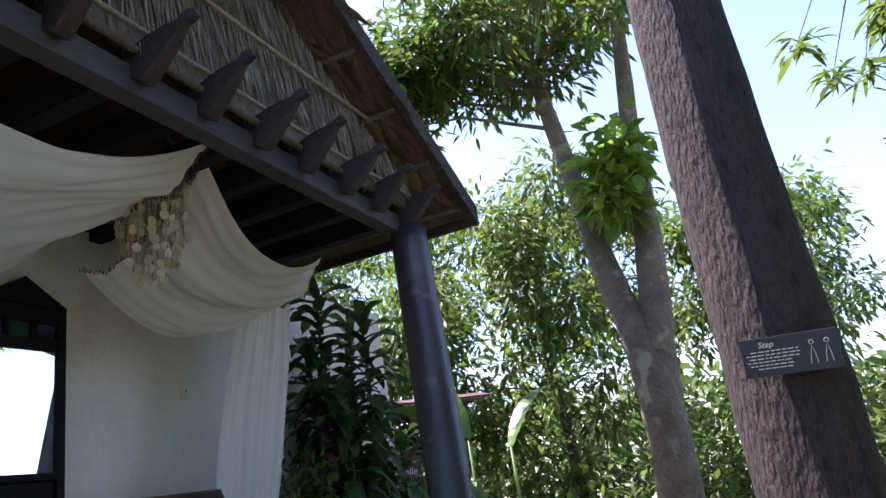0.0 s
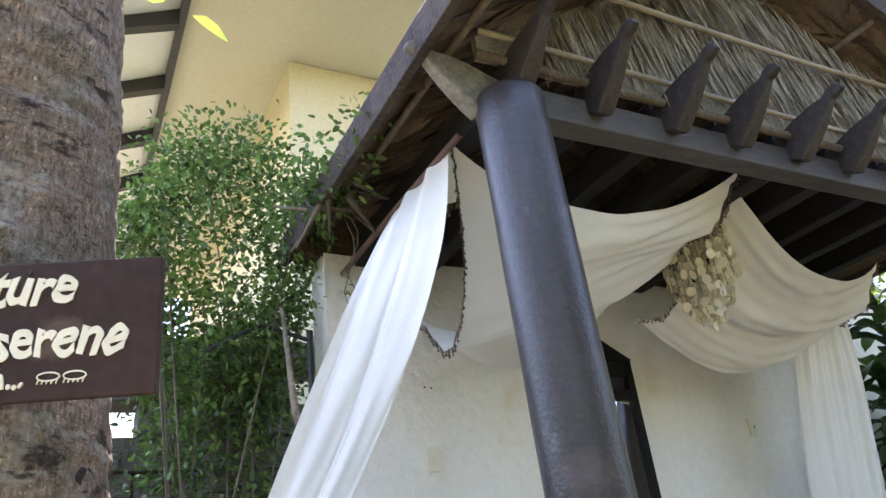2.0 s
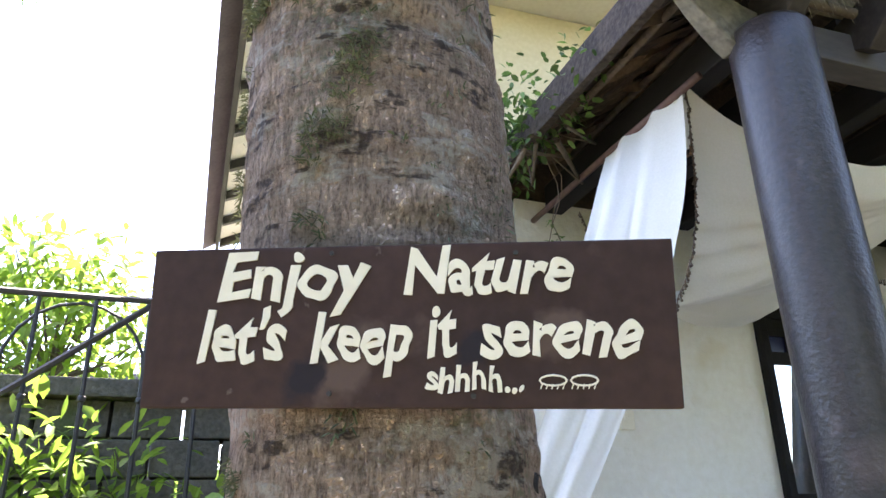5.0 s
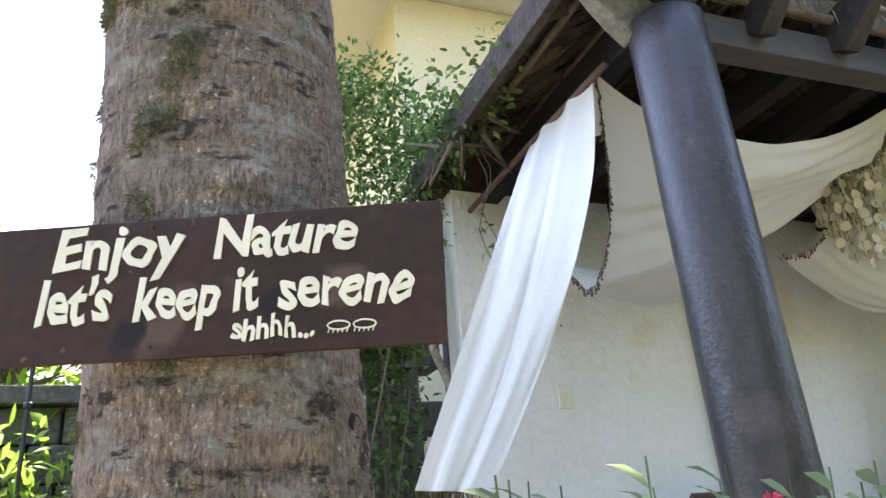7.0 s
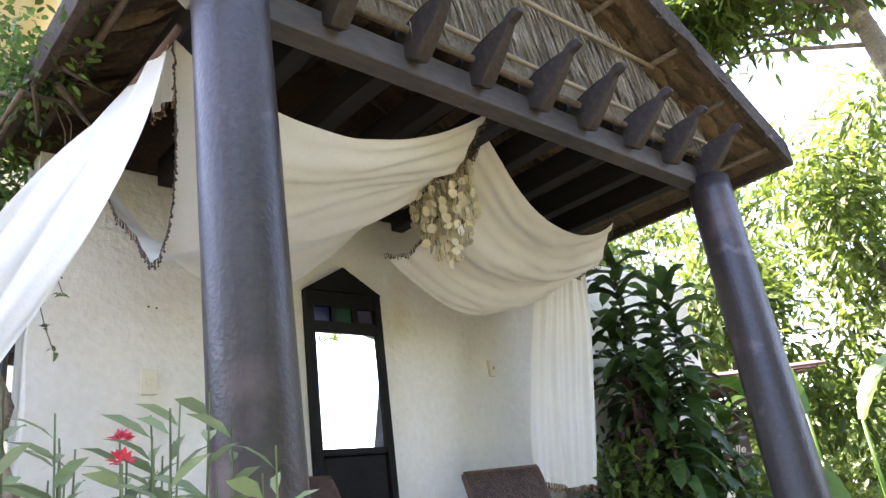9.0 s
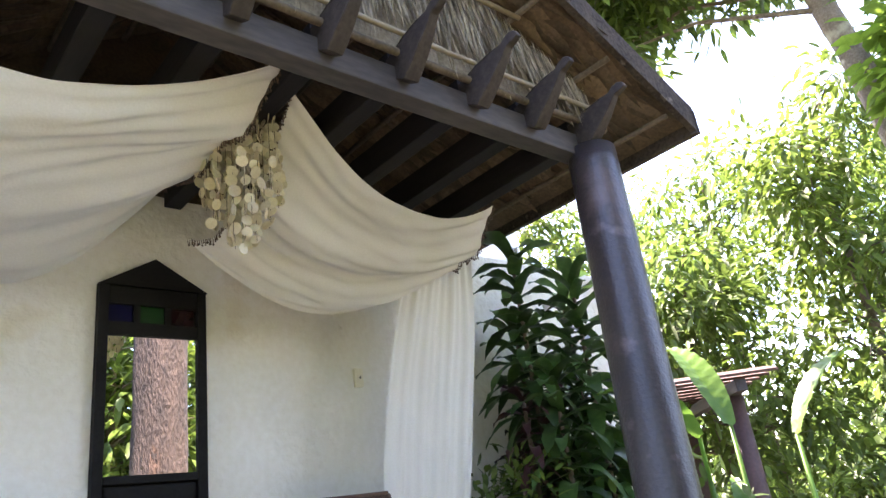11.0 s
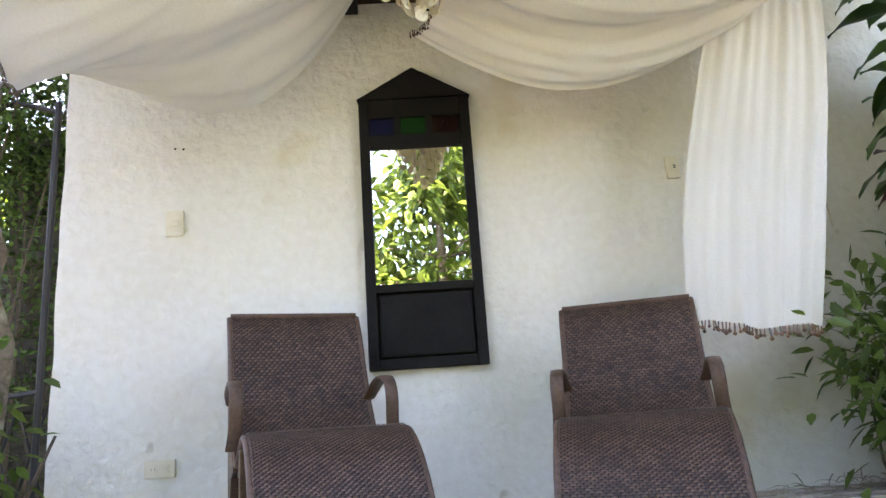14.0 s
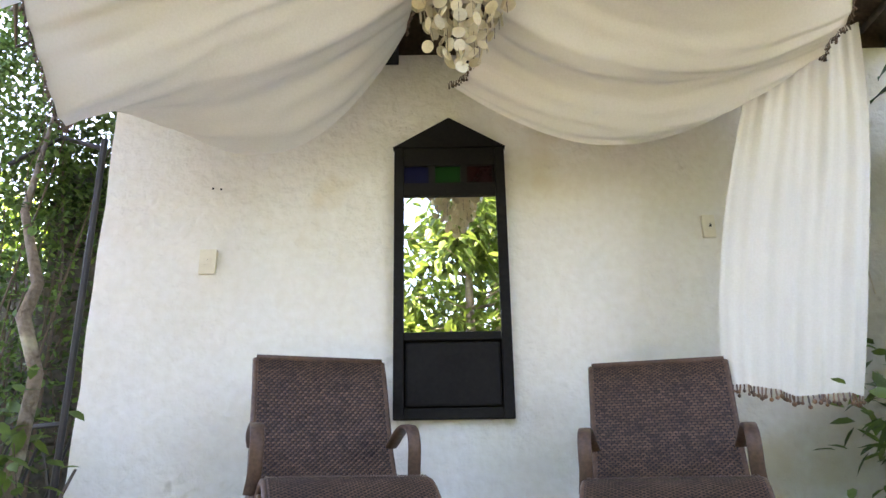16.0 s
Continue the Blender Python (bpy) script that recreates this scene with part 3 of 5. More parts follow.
tagged(part("cable", bm, PLATE, smooth=True), "thin pale cable running down the wall", "cable")

# ---- loungers ----
PROF = [(-0.20, 0.815), (-0.25, 0.74), (-0.32, 0.60), (-0.40, 0.46), (-0.49, 0.35), (-0.58, 0.285), (-0.68, 0.275), (-0.78, 0.30), (-0.88, 0.335), (-0.97, 0.355), (-1.06, 0.345),
        (-1.15, 0.30), (-1.23, 0.23), (-1.30, 0.14), (-1.36, 0.03)]


def prof_at(s):
    s = s * (len(PROF) - 1)
    i = min(int(s), len(PROF) - 2)
    p = [PROF[max(0, min(len(PROF) - 1, k))] for k in (i - 1, i, i + 1, i + 2)]
    u = s - i
    out = []
    for c in (0, 1):
        a, b, d, e = (q[c] for q in p)
        out.append(0.5 * (2 * b + (d - a) * u + (2 * a - 5 * b + 4 * d - e) * u * u + (3 * b - a - 3 * d + e) * u ** 3))
    return Vector((0, out[0], out[1]))


def arm(bm, x, sgn):
    path = [(x, -0.40, 0.47), (x + sgn * 0.010, -0.46, 0.50), (x + sgn * 0.010, -0.56, 0.525), (x + sgn * 0.010, -0.68, 0.53), (x + sgn * 0.010, -0.755, 0.505), (x + sgn * 0.010, -0.78, 0.45),
            (x + sgn * 0.010, -0.765, 0.38), (x + sgn * 0.02, -0.73, 0.31)]
    pts = [Vector(p) for p in path]
    for _ in range(2):
        q = [pts[0]]
        for a, b in zip(pts, pts[1:]):
            q += [a * 0.75 + b * 0.25, a * 0.25 + b * 0.75]
        pts = q + [pts[-1]]
    ringp = None
    for i, p in enumerate(pts):
        d = (pts[min(i + 1, len(pts) - 1)] - pts[max(i - 1, 0)]).normalized()
        side = Vector((1, 0, 0))
        up = side.cross(d).normalized()
        w, h = 0.022, 0.007
        ring = [bm.verts.new(p + side * w * a + up * h * b) for a, b in ((-1, -1), (-1.1, 0), (-1, 1), (0, 1.3), (1, 1), (1.1, 0), (1, -1), (0, -1.3))]
        if ringp:
            for k in range(8):
                bm.faces.new((ringp[k], ringp[(k + 1) % 8], ring[(k + 1) % 8], ring[k]))
        else:
            bm.faces.new(ring)
        ringp = ring
    bm.faces.new(ringp)
    return pts


def lounger():
    ob = empty("sun_lounger", "brown woven resin wicker lounger with curled arms, on the porch floor", "lounger", "loungers on the porch")
    W2 = 0.262
    bm = bmesh.new()
    N = 56
    rows = []
    for i in range(N + 1):
        s = i / N
        p = prof_at(s)
        d = (prof_at(min(1, s + 0.01)) - prof_at(max(0, s - 0.01))).normalized()
        n = Vector((0, -d.z, d.y)) * -1
        if n.z < 0 and s < 0.85:
            n = -n
        rows.append((p, n))
    ra = []
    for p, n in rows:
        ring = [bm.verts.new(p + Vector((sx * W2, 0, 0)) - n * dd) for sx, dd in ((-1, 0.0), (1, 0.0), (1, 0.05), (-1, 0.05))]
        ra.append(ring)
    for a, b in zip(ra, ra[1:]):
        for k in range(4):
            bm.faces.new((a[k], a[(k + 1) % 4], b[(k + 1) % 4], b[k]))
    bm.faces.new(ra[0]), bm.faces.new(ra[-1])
    # Added solid sheet; its dark colour supplies the shade in the weave's gaps.
    part("core", bm, WICKER_BACK, ob, "dark sheet under the weave, toned for shade in its gaps")
    # weave strands over the top face
    bm = bmesh.new()
    total = 190
    cols = 25
    for r in range(total):
        s0, s1 = (r + 0.10) / total, (r + 0.84) / total
        pa, pb = prof_at(s0), prof_at(s1)
        d = (pb - pa).normalized()
        n = Vector((0, d.z, -d.y))
        if n.y > 0 and n.z < 0 or (n.z < 0 and s0 < 0.6):
            n = -n
        arch = s0 > 0.962
        for c in range(cols + 1):
            xa = -W2 + (c - 0.5 * (r % 2)) * (2 * W2 / cols)
            xb = xa + 2 * W2 / cols
            xa, xb = max(xa, -W2), min(xb, W2)
            if xb - xa < 0.004:
                continue
            xa, xb = xa + 0.0016, xb - 0.0016
            xm = (xa + xb) / 2
            if arch and abs(xm) < 0.16 * math.sqrt(max(0, (s0 - 0.962) / 0.038)):
                continue
            h0, h1 = 0.001, 0.006
            v = [bm.verts.new(q + Vector((x, 0, 0)) + n * h) for q, x, h in ((pa, xa, h0), (pa, xm, h1), (pa, xb, h0), (pb, xb, h0), (pb, xm, h1), (pb, xa, h0))]
            bm.faces.new((v[0], v[1], v[4], v[5])), bm.faces.new((v[1], v[2], v[3], v[4]))
    part("weave", bm, WICKER, ob)
    for sx in (-1, 1):
        # side rim
        bm = bmesh.new()
        tube(bm, [prof_at(i / 40) + Vector((sx * (W2 + 0.004), 0, -0.012)) for i in range(41)], 0.0115, 8, 0.08, sx)
        part("side_rim", bm, WICKER, ob, smooth=True)
        bm = bmesh.new()
        prism(bm, [(-0.27, 0.68), (-0.31, 0.35), (-0.36, 0.0), (-0.43, 0.0), (-0.45, 0.14), (-0.52, 0.22), (-0.64, 0.24), (-0.50, 0.33), (-0.40, 0.45)], 0.03,
              pose(sx * W2 + 0.015, 0, 0, 0, 0, 90))
        part("leg_panel", bm, WICKER, ob, "woven leg panel")
        bm = bmesh.new()
        arm(bm, sx * (W2 + 0.004), sx)
        part("armrest", bm, WICKER, ob, "curled woven armrest", smooth=True)
        bm = bmesh.new()
        slab(bm, sx * W2 - 0.02, -1.02, 0.0, sx * W2 + 0.02, -0.98, 0.31, bevel=0.006)
        part("front_leg", bm, WICKER, ob)
    bm = bmesh.new()
    tube(bm, [(-W2, -0.205, 0.812), (W2, -0.205, 0.812)], 0.0105, 8, 0.05)
    part("top_rim", bm, WICKER, ob, smooth=True)
    shorter = Matrix.Translation((0, -0.2, 0)) @ Matrix.Diagonal((0.93, 0.74, 0.985, 1)) @ Matrix.Translation((0, 0.2, 0))
    for c in ob.children:
        c.data.transform(shorter)
    return ob


first = lounger()
LOUNGERS = [pose(-0.468, -0.29, 0, 0, 0, 19) @ pose(0, 0.2, 0), pose(0.828, -0.34, 0, 0, 0, -15.5) @ pose(0, 0.2, 0) @ Matrix.Diagonal((1, 1, 0.95, 1))]
first.matrix_basis = LOUNGERS[0]
copy_thing(first, LOUNGERS[1])

# ---- draped cloth ----


def fringe(bm, pts, step, length, size, rng):
    """Short tassels with beads along a line."""
    acc = 0.0
    for a, b in zip(pts, pts[1:]):
        d = (b - a).length
        while acc < d:
            p = a.lerp(b, acc / d)
            ll = length * rng.uniform(0.6, 1.2)
            q = p + Vector((rng.uniform(-0.2, 0.2) * ll, rng.uniform(-0.2, 0.2) * ll, -ll))
            tube(bm, [p, q], size * 0.35, 4, caps=False)
            bmesh.ops.create_icosphere(bm, subdivisions=1, radius=size * rng.uniform(0.7, 1.2), matrix=Matrix.Translation(q))
            acc += step * rng.uniform(0.7, 1.3)
        acc -= d


def swag(name, label, left, right, mid, folds, seed, nu=80, nv=110):
    """left, right, mid: three points each (front edge, belly, back edge) of the cross-sections at both ends and in the middle."""
    ob = empty(name, label, "drapery")
    rng = random.Random(seed)
    bm = bmesh.new()

    def fn(u, v):
        fr, be, ba = (through3(left[k], mid[k], right[k], u) for k in range(3))
        p = through3(fr, be, ba, v)
        amp = 0.014 + 0.02 * math.sin(math.pi * v)
        p.z += amp * math.sin(v * folds * 6.28 + 2.2 * math.sin(u * 2.5 + seed)) * (0.5 + 0.8 * abs(u - 0.5))
        gather = 0.35 + 1.3 * abs(u - 0.45)
        p.z += 0.0065 * gather * math.sin(v * folds * 26 + 3 * math.sin(u * 3 + seed) + 2 * noise.noise(Vector((u * 2, v * 3, seed))))
        p.z += 0.022 * noise.noise(Vector((u * 2.5 + seed, v * 6, 1))) + 0.006 * noise.noise(Vector((u * 9 + seed, v * 18, 5)))
        p.y += 0.015 * noise.noise(Vector((u * 5 + seed, v * 5, 9)))
        return p

    sheet(bm, fn, nu, nv)
    part("cloth", bm, CLOTH, ob, smooth=True)
    for u in (0.0, 1.0):
        bm = bmesh.new()
        fringe(bm, [fn(u, v / 40) for v in range(41)], 0.0095, 0.026, 0.0055, rng)
        part("fringe", bm, TASSEL, ob, "dark beaded fringe")
    return ob


swag("canopy_drape", "white muslin canopy swag hung under the porch joists",
     [(-1.42, -1.20, 2.27), (-1.33, -0.86, 1.60), (-1.42, -0.40, 2.14)], [(0.12, -1.32, 2.40), (-0.02, -1.02, 2.10), (-0.12, -0.55, 2.12)],
     [(-0.72, -1.28, 2.02), (-0.75, -0.95, 1.78), (-0.75, -0.35, 1.66)], 2.6, 1)
swag("canopy_drape", "white muslin canopy swag hung between the ridge and the side beam",
     [(0.22, -1.15, 2.40), (0.20, -0.78, 2.03), (0.05, -0.45, 1.92)], [(1.60, -0.93, 2.20), (1.54, -0.70, 1.93), (1.58, -0.45, 2.12)],
     [(0.86, -1.02, 2.01), (0.86, -0.66, 1.81), (0.86, -0.40, 1.655)], 2.4, 4)


def curtain(name, label, top, bottom, fn_fold, seed, nu=44, nv=60, edges=None, bead=0.0055):
    ob = empty(name, label, "curtain")
    rng = random.Random(seed)
    bm = bmesh.new()

    def fn(u, v):
        a = Vector(top[0]).lerp(Vector(top[1]), u)
        b = Vector(bottom[0]).lerp(Vector(bottom[1]), u)
        p = a.lerp(b, v)
        if edges:
            p = through3(*edges[0], v).lerp(through3(*edges[1], v), u)
        return p + fn_fold(u, v)

    sheet(bm, fn, nu, nv)
    part("cloth", bm, CLOTH, ob, smooth=True)
    bm = bmesh.new()
    fringe(bm, [fn(i / 60, 1) for i in range(61)], bead * 1.9, 0.035, bead, rng)
    part("bead_fringe", bm, BEAD, ob, "brown wooden beads on the hem")
    return ob


WALL_EDGE = [(1.36, -0.48, 2.10), (1.15, -0.43, 1.36), (1.06, -0.40, 0.66)]
OPEN_EDGE = [(1.77, -0.52, 2.14), (1.68, -0.49, 1.36), (1.53, -0.46, 0.60)]
curtain("side_curtain", "sheer white curtain with a beaded hem, hanging by the wall", WALL_EDGE[::2], OPEN_EDGE[::2],
        lambda u, v: Vector((0.008 * math.sin(math.pi * v * 2), 0.014 * math.sin(u * 24 + 2 * v) * (0.4 + 0.6 * v) + 0.006 * math.sin(u * 61 + v) + 0.03 * noise.noise(Vector((u * 4, v * 2, 3))), 0.012 * math.sin(u * 9) * v)), 7, edges=(WALL_EDGE, OPEN_EDGE), bead=0.009)
RIGHT_EDGE = [(-1.438, -1.20, 2.262), (-1.66, -1.27, 1.55), (-2.04, -1.28, 0.83)]
LEFT_EDGE = [(-1.448, -0.70, 2.262), (-1.89, -1.10, 1.55), (-2.20, -1.15, 0.85)]
curtain("side_curtain", "white muslin curtain hung from a pole, billowing outward", RIGHT_EDGE[::2], LEFT_EDGE[::2],
        lambda u, v: Vector((0.012 * math.sin(u * 15 + v), 0.014 * math.sin(u * 11 - 2 * v) * (0.3 + 0.7 * v) + 0.04 * noise.noise(Vector((u * 3.3, v * 1.6, 2))) + 0.008 * noise.noise(Vector((u * 12, v * 5, 7))), 0)), 9, edges=(RIGHT_EDGE, LEFT_EDGE))
# overhanging top flap with a fringe
curtain("curtain_flap", "turned-over white curtain end with a beaded hem", [(-1.422, -1.21, 2.262), (-1.432, -1.04, 2.262)], [(-1.40, -1.15, 2.07), (-1.42, -1.00, 2.05)],
        lambda u, v: Vector((0.015 * math.sin(u * 14), 0, 0)), 11, 14, 14)
bm = bmesh.new()
tube(bm, [(-1.436, -1.295, 2.258), (-1.446, -0.7, 2.256), (-1.45, -0.1, 2.252), (-1.45, 0.015, 2.252)], 0.015, 10, 0.05)
tagged(part("curtain_pole", bm, PERGOLA, smooth=True), "red-brown wooden curtain pole under the eave", "pole")

# ---- capiz shell lamp ----
lamp = empty("shell_chandelier", "hanging lamp of strung round capiz shells", "lamp", at=(0.10, -0.90, 0))
rng = random.Random(3)
bm = bmesh.new()
tube(bm, [(0.0, 0.0, 2.42), (0.0, 0.0, 2.31)], 0.006, 6)
tube(bm, [(0.12 * math.cos(a * 0.524), 0.12 * math.sin(a * 0.524), 2.31) for a in range(13)], 0.006, 6)
part("ring", bm, TWIG, lamp)
bm = bmesh.new()
bmesh.ops.create_cone(bm, cap_ends=True, segments=14, radius1=0.024, radius2=0.023, depth=0.003)
shell_me = mesh_of("shell", bm, CAPIZ)
bm = bmesh.new()
bmc = bmesh.new()
for rad, cnt, z1 in ((0.165, 15, 1.93), (0.115, 11, 1.82), (0.06, 7, 1.74), (0.0, 2, 1.71)):
    for k in range(cnt):
        a = 6.283 * k / cnt + rng.uniform(-0.15, 0.15)
        x, y = rad * math.cos(a), rad * math.sin(a)
        tube(bmc, [(x, y, 2.31), (x, y, z1)], 0.0012, 4, caps=False)
        z = 2.29 - rng.uniform(0, 0.03)
        while z > z1:
            r = rng.uniform(0.021, 0.027)
            m = Matrix.Translation((x + rng.uniform(-0.012, 0.012), y + rng.uniform(-0.012, 0.012), z)) @ pose(0, 0, 0, 90 + rng.uniform(-22, 22), rng.uniform(-20, 20), rng.uniform(0, 180))
            if rad > 0.08:
                sh = new("shell", shell_me)
                sh.parent = lamp
                sh.matrix_basis = m @ Matrix.Scale(r / 0.024, 4)
            else:
                bmesh.ops.create_cone(bm, cap_ends=True, segments=14, radius1=r, radius2=r * 0.96, depth=0.003, matrix=m)
            z -= rng.uniform(0.038, 0.048)
tagged(part("inner_shellwork", bm, CAPIZ, lamp, "cream translucent capiz discs"), kind="stuff")
tagged(part("strings", bmc, TWIG, lamp), kind="stuff")

# ---- sign tree ----
tree = empty("sign_tree", "straight pale-brown tree trunk with lichen patches, close to the path", "tree", at=(0, 0, 0))
bm = bmesh.new()
n = 420
zs = [GROUND - 0.1, 0.0, 0.4] + [0.5 + 1.9 * i / n for i in range(n + 1)] + [2.7, 3.3, 4.2, 5.2]


def trunk_axis(z):
    return Vector((-2.769 - 0.04 * (z - 1.0), -2.228, z))


tube(bm, [trunk_axis(z) for z in zs], [0.157 - 0.008 * (z - 0.9) + 0.03 * max(0, -z) for z in zs], 150)
for v in bm.verts:
    k = v.co
    d = 0.0045 * noise.noise(Vector((k.x * 9, k.y * 9, k.z * 5 + 3))) + 0.0022 * noise.noise(Vector((k.x * 70, k.y * 70, k.z * 14)))
    d += 0.0020 * noise.noise(Vector((k.x * 22, k.y * 22, k.z * 75))) + 0.0016 * noise.noise(Vector((k.x * 130, k.y * 130, k.z * 60)))
    d += 0.030 * max(0, noise.noise(Vector((k.x * 9, k.y * 9, k.z * 11 + 1))) - 0.40)
    d += 0.0030 * noise.noise(Vector((k.x * 5, k.y * 5, k.z * 34))) + 0.0022 * noise.noise(Vector((k.x * 120, k.y * 120, k.z * 9)))
    d -= 0.0035 * max(0, noise.noise(Vector((k.x * 4, k.y * 4, k.z * 22 + 7))) - 0.25) * 4
    dv = k - trunk_axis(k.z)
    if dv.length > 1e-4:
        v.co += dv.normalized() * d
part("trunk", bm, BARK, tree, smooth=True)
# moss tufts, mostly on the flank away from the porch, and a cut branch stub
rng = np.random.RandomState(14)
P, W = [], []
while len(P) < 5200:
    z, a = rng.uniform(0.75, 1.75), rng.normal(3.55, 0.75)
    o = Vector((math.cos(a), math.sin(a), 0))
    p = trunk_axis(z) + o * (0.158 - 0.008 * (z - 0.9))
    if noise.noise(Vector((p.x * 16, p.y * 16, p.z * 11))) + 0.5 * noise.noise(p * 45) < 0.30:
        continue
    P.append(p)
    W.append(o * 0.8 + Vector(rng.normal(0, 0.6, 3)))
tagged(leaf_cloud("moss", P, W, 0.011, 0.0022, MOSS, tree, droop=0.2, seed=15), "grey-green moss tufts on the bark", kind="stuff")
for z, a, r in ((0.865, -0.62, 0.016),):
    o = Vector((math.cos(a), math.sin(a), 0))
    c = trunk_axis(z) + o * 0.149
    bm = bmesh.new()
    tube(bm, [c, c + o * 0.006, c + o * 0.010, c + o * 0.007], [r * 1.5, r * 1.25, r * 0.8, r * 0.2], 14, 0.25, z * 9)
    part("knot", bm, BARK_DARK, tree, "dark healed knot", smooth=True)


def lettering(body, size, m, parent, mat, name="lettering", shear=0.25, bold=0.012, extrude=0.0012, wide=0.0, wobble=0.0):
    cu = bpy.data.curves.new(name, "FONT")
    cu.body, cu.size, cu.shear, cu.offset, cu.extrude = body, size, shear, bold * size, extrude
    cu.align_x = "LEFT"
    tmp = new("tmp", cu)
    dep = bpy.context.evaluated_depsgraph_get()
    me = bpy.data.meshes.new_from_object(tmp.evaluated_get(dep))
    bpy.data.objects.remove(tmp)
    me.materials.clear()
    me.materials.append(mat)
    if wide:
        xs = [v.co.x for v in me.vertices]
        k = wide / (max(xs) - min(xs))
        me.transform(Matrix.Diagonal((k, 1, 1, 1)) @ Matrix.Translation((-min(xs), 0, 0)))
    for v in me.vertices:
        x, y = v.co.x, v.co.y
        v.co.y += wobble * (math.sin(x * 130 + size * 700) + 0.6 * math.sin(x * 310))
        v.co.x += wobble * (0.9 * math.sin(y * 150 + x * 40) + 0.5 * math.sin(y * 420))
    ob = new(name, me)
    ob.parent = parent
    ob.matrix_basis = m
    return ob


# sign board on the trunk: local x along the board, z up, -y towards the path
SA, SB = Vector((-3.004, -2.303, 0.933)), Vector((-2.588, -2.496, 0.916))
yaw = math.degrees(math.atan2(SB.y - SA.y, SB.x - SA.x))
SW = math.hypot(SB.x - SA.x, SB.y - SA.y)
sign = empty("wooden_sign", "brown painted plank with cream brush lettering, fixed to the tree", "sign")
sign.matrix_basis = pose(SA.x, SA.y, SA.z, 0, 0, yaw) @ pose(0, 0, 0, 6.5, -math.degrees(math.atan2(SB.z - SA.z, SW)), 0)
SH = 0.141
bm = bmesh.new()
slab(bm, 0, 0.0, 0, SW, 0.012, SH, bevel=0.0018)
plank = part("board", bm, SIGN, sign)
for body, size, x, z, w in (("Enjoy", 0.060, 0.064, 0.0945, 0.138), ("Nature", 0.058, 0.231, 0.097, 0.143), ("let's", 0.062, 0.050, 0.040, 0.078), ("keep", 0.060, 0.151, 0.040, 0.087), ("it", 0.062, 0.252, 0.043, 0.025),
                            ("serene", 0.058, 0.295, 0.043, 0.133), ("shhhh...", 0.030, 0.249, 0.0145, 0.083)):
    lettering(body, size, pose(x, -0.0006, z, 90, 0, 0), plank, LETTER, wide=w, shear=0.16, bold=0.026, wobble=0.0016)
for k in (0, 1):
    bm = bmesh.new()
    cx = 0.3555 + 0.0252 * k
    tube(bm, [(cx + 0.011 * math.cos(a), -0.0012, 0.0225 + 0.0042 * math.sin(a)) for a in [i * 0.5236 for i in range(13)]], 0.0009, 5, caps=False)
    for j in range(5):
        xx = cx - 0.009 + j * 0.0045
        tube(bm, [(xx, -0.0012, 0.0195), (xx - 0.0015, -0.0012, 0.0155)], 0.0007, 4)
    part("closed_eye", bm, LETTER, plank, "painted closed eye")
for x, z in ((0.165, 0.134), (0.327, 0.131), (0.168, 0.012), (0.29, 0.01)):
    bm = bmesh.new()
    bmesh.ops.create_cone(bm, cap_ends=True, segments=10, radius1=0.0022, radius2=0.0022, depth=0.003, matrix=pose(x, -0.0005, z, 90, 0, 0))
    part("nail", bm, IRON, plank)

# ---- plant makers ----


def blob(rng, c, r):
    while True:
        p = rng.uniform(-1, 1, 3)
        if np.dot(p, p) < 1:
            return np.array(c) + p * np.array(r)


def leaf_tree(name, label, trunk, radii, crown, leaves, length, width, mat, bark, seed, limbs=9, crown_gap=0.55, sides=14, tip=0.5, rough=0.06):
    """A trunk along points, limbs to clumps inside the crown's ellipsoids [(centre, radii, clumps)], leaves round each clump."""
    rng = np.random.RandomState(seed)
    ob = empty(name, label, "tree")
    pts = [Vector(p) for p in trunk]
    for _ in range(2):
        q = [pts[0]]
        rr = [radii[0]]
        for i, (a, b) in enumerate(zip(pts, pts[1:])):
            q += [a * 0.75 + b * 0.25, a * 0.25 + b * 0.75]
            rr += [radii[i] * 0.75 + radii[i + 1] * 0.25, radii[i] * 0.25 + radii[i + 1] * 0.75]
        pts, radii = q + [pts[-1]], rr + [radii[-1]]
    bm = bmesh.new()
    tube(bm, pts, radii, sides, rough, seed)
    part("trunk", bm, bark, ob, smooth=True)
    bm = bmesh.new()
    P, W = [], []
    for c, r, cnt in crown:
        for k in range(cnt):
            e = blob(rng, c, r)
            near = min(pts[len(pts) // 3:], key=lambda q: (q - Vector(e)).length + 0.6 * max(0, q.z - e[2]))
            mid = (near + Vector(e)) / 2 + Vector((0, 0, 0.12 * (near - Vector(e)).length)) + Vector(rng.normal(0, 0.05, 3))
            d = (near - Vector(e)).length
            r0 = min(0.009 + 0.010 * d, 0.035)
            tube(bm, [near, mid, Vector(e)], [r0, r0 * 0.6, 0.005], 5, caps=False)
            for j in range(max(1, leaves // cnt)):
                o = rng.normal(0, tip, 3) * np.array([1, 1, 0.7]) * crown_gap
                P.append(e + o)
                W.append(o / (np.linalg.norm(o) + 1e-6) + rng.normal(0, 0.5, 3) - np.array([0, 0, 0.25]))
    tagged(part("branchwork", bm, bark, ob, smooth=True), kind="stuff")
    leaf_cloud("crown", P, W, length, width, mat, ob, droop=0.25, seed=seed)
    return ob


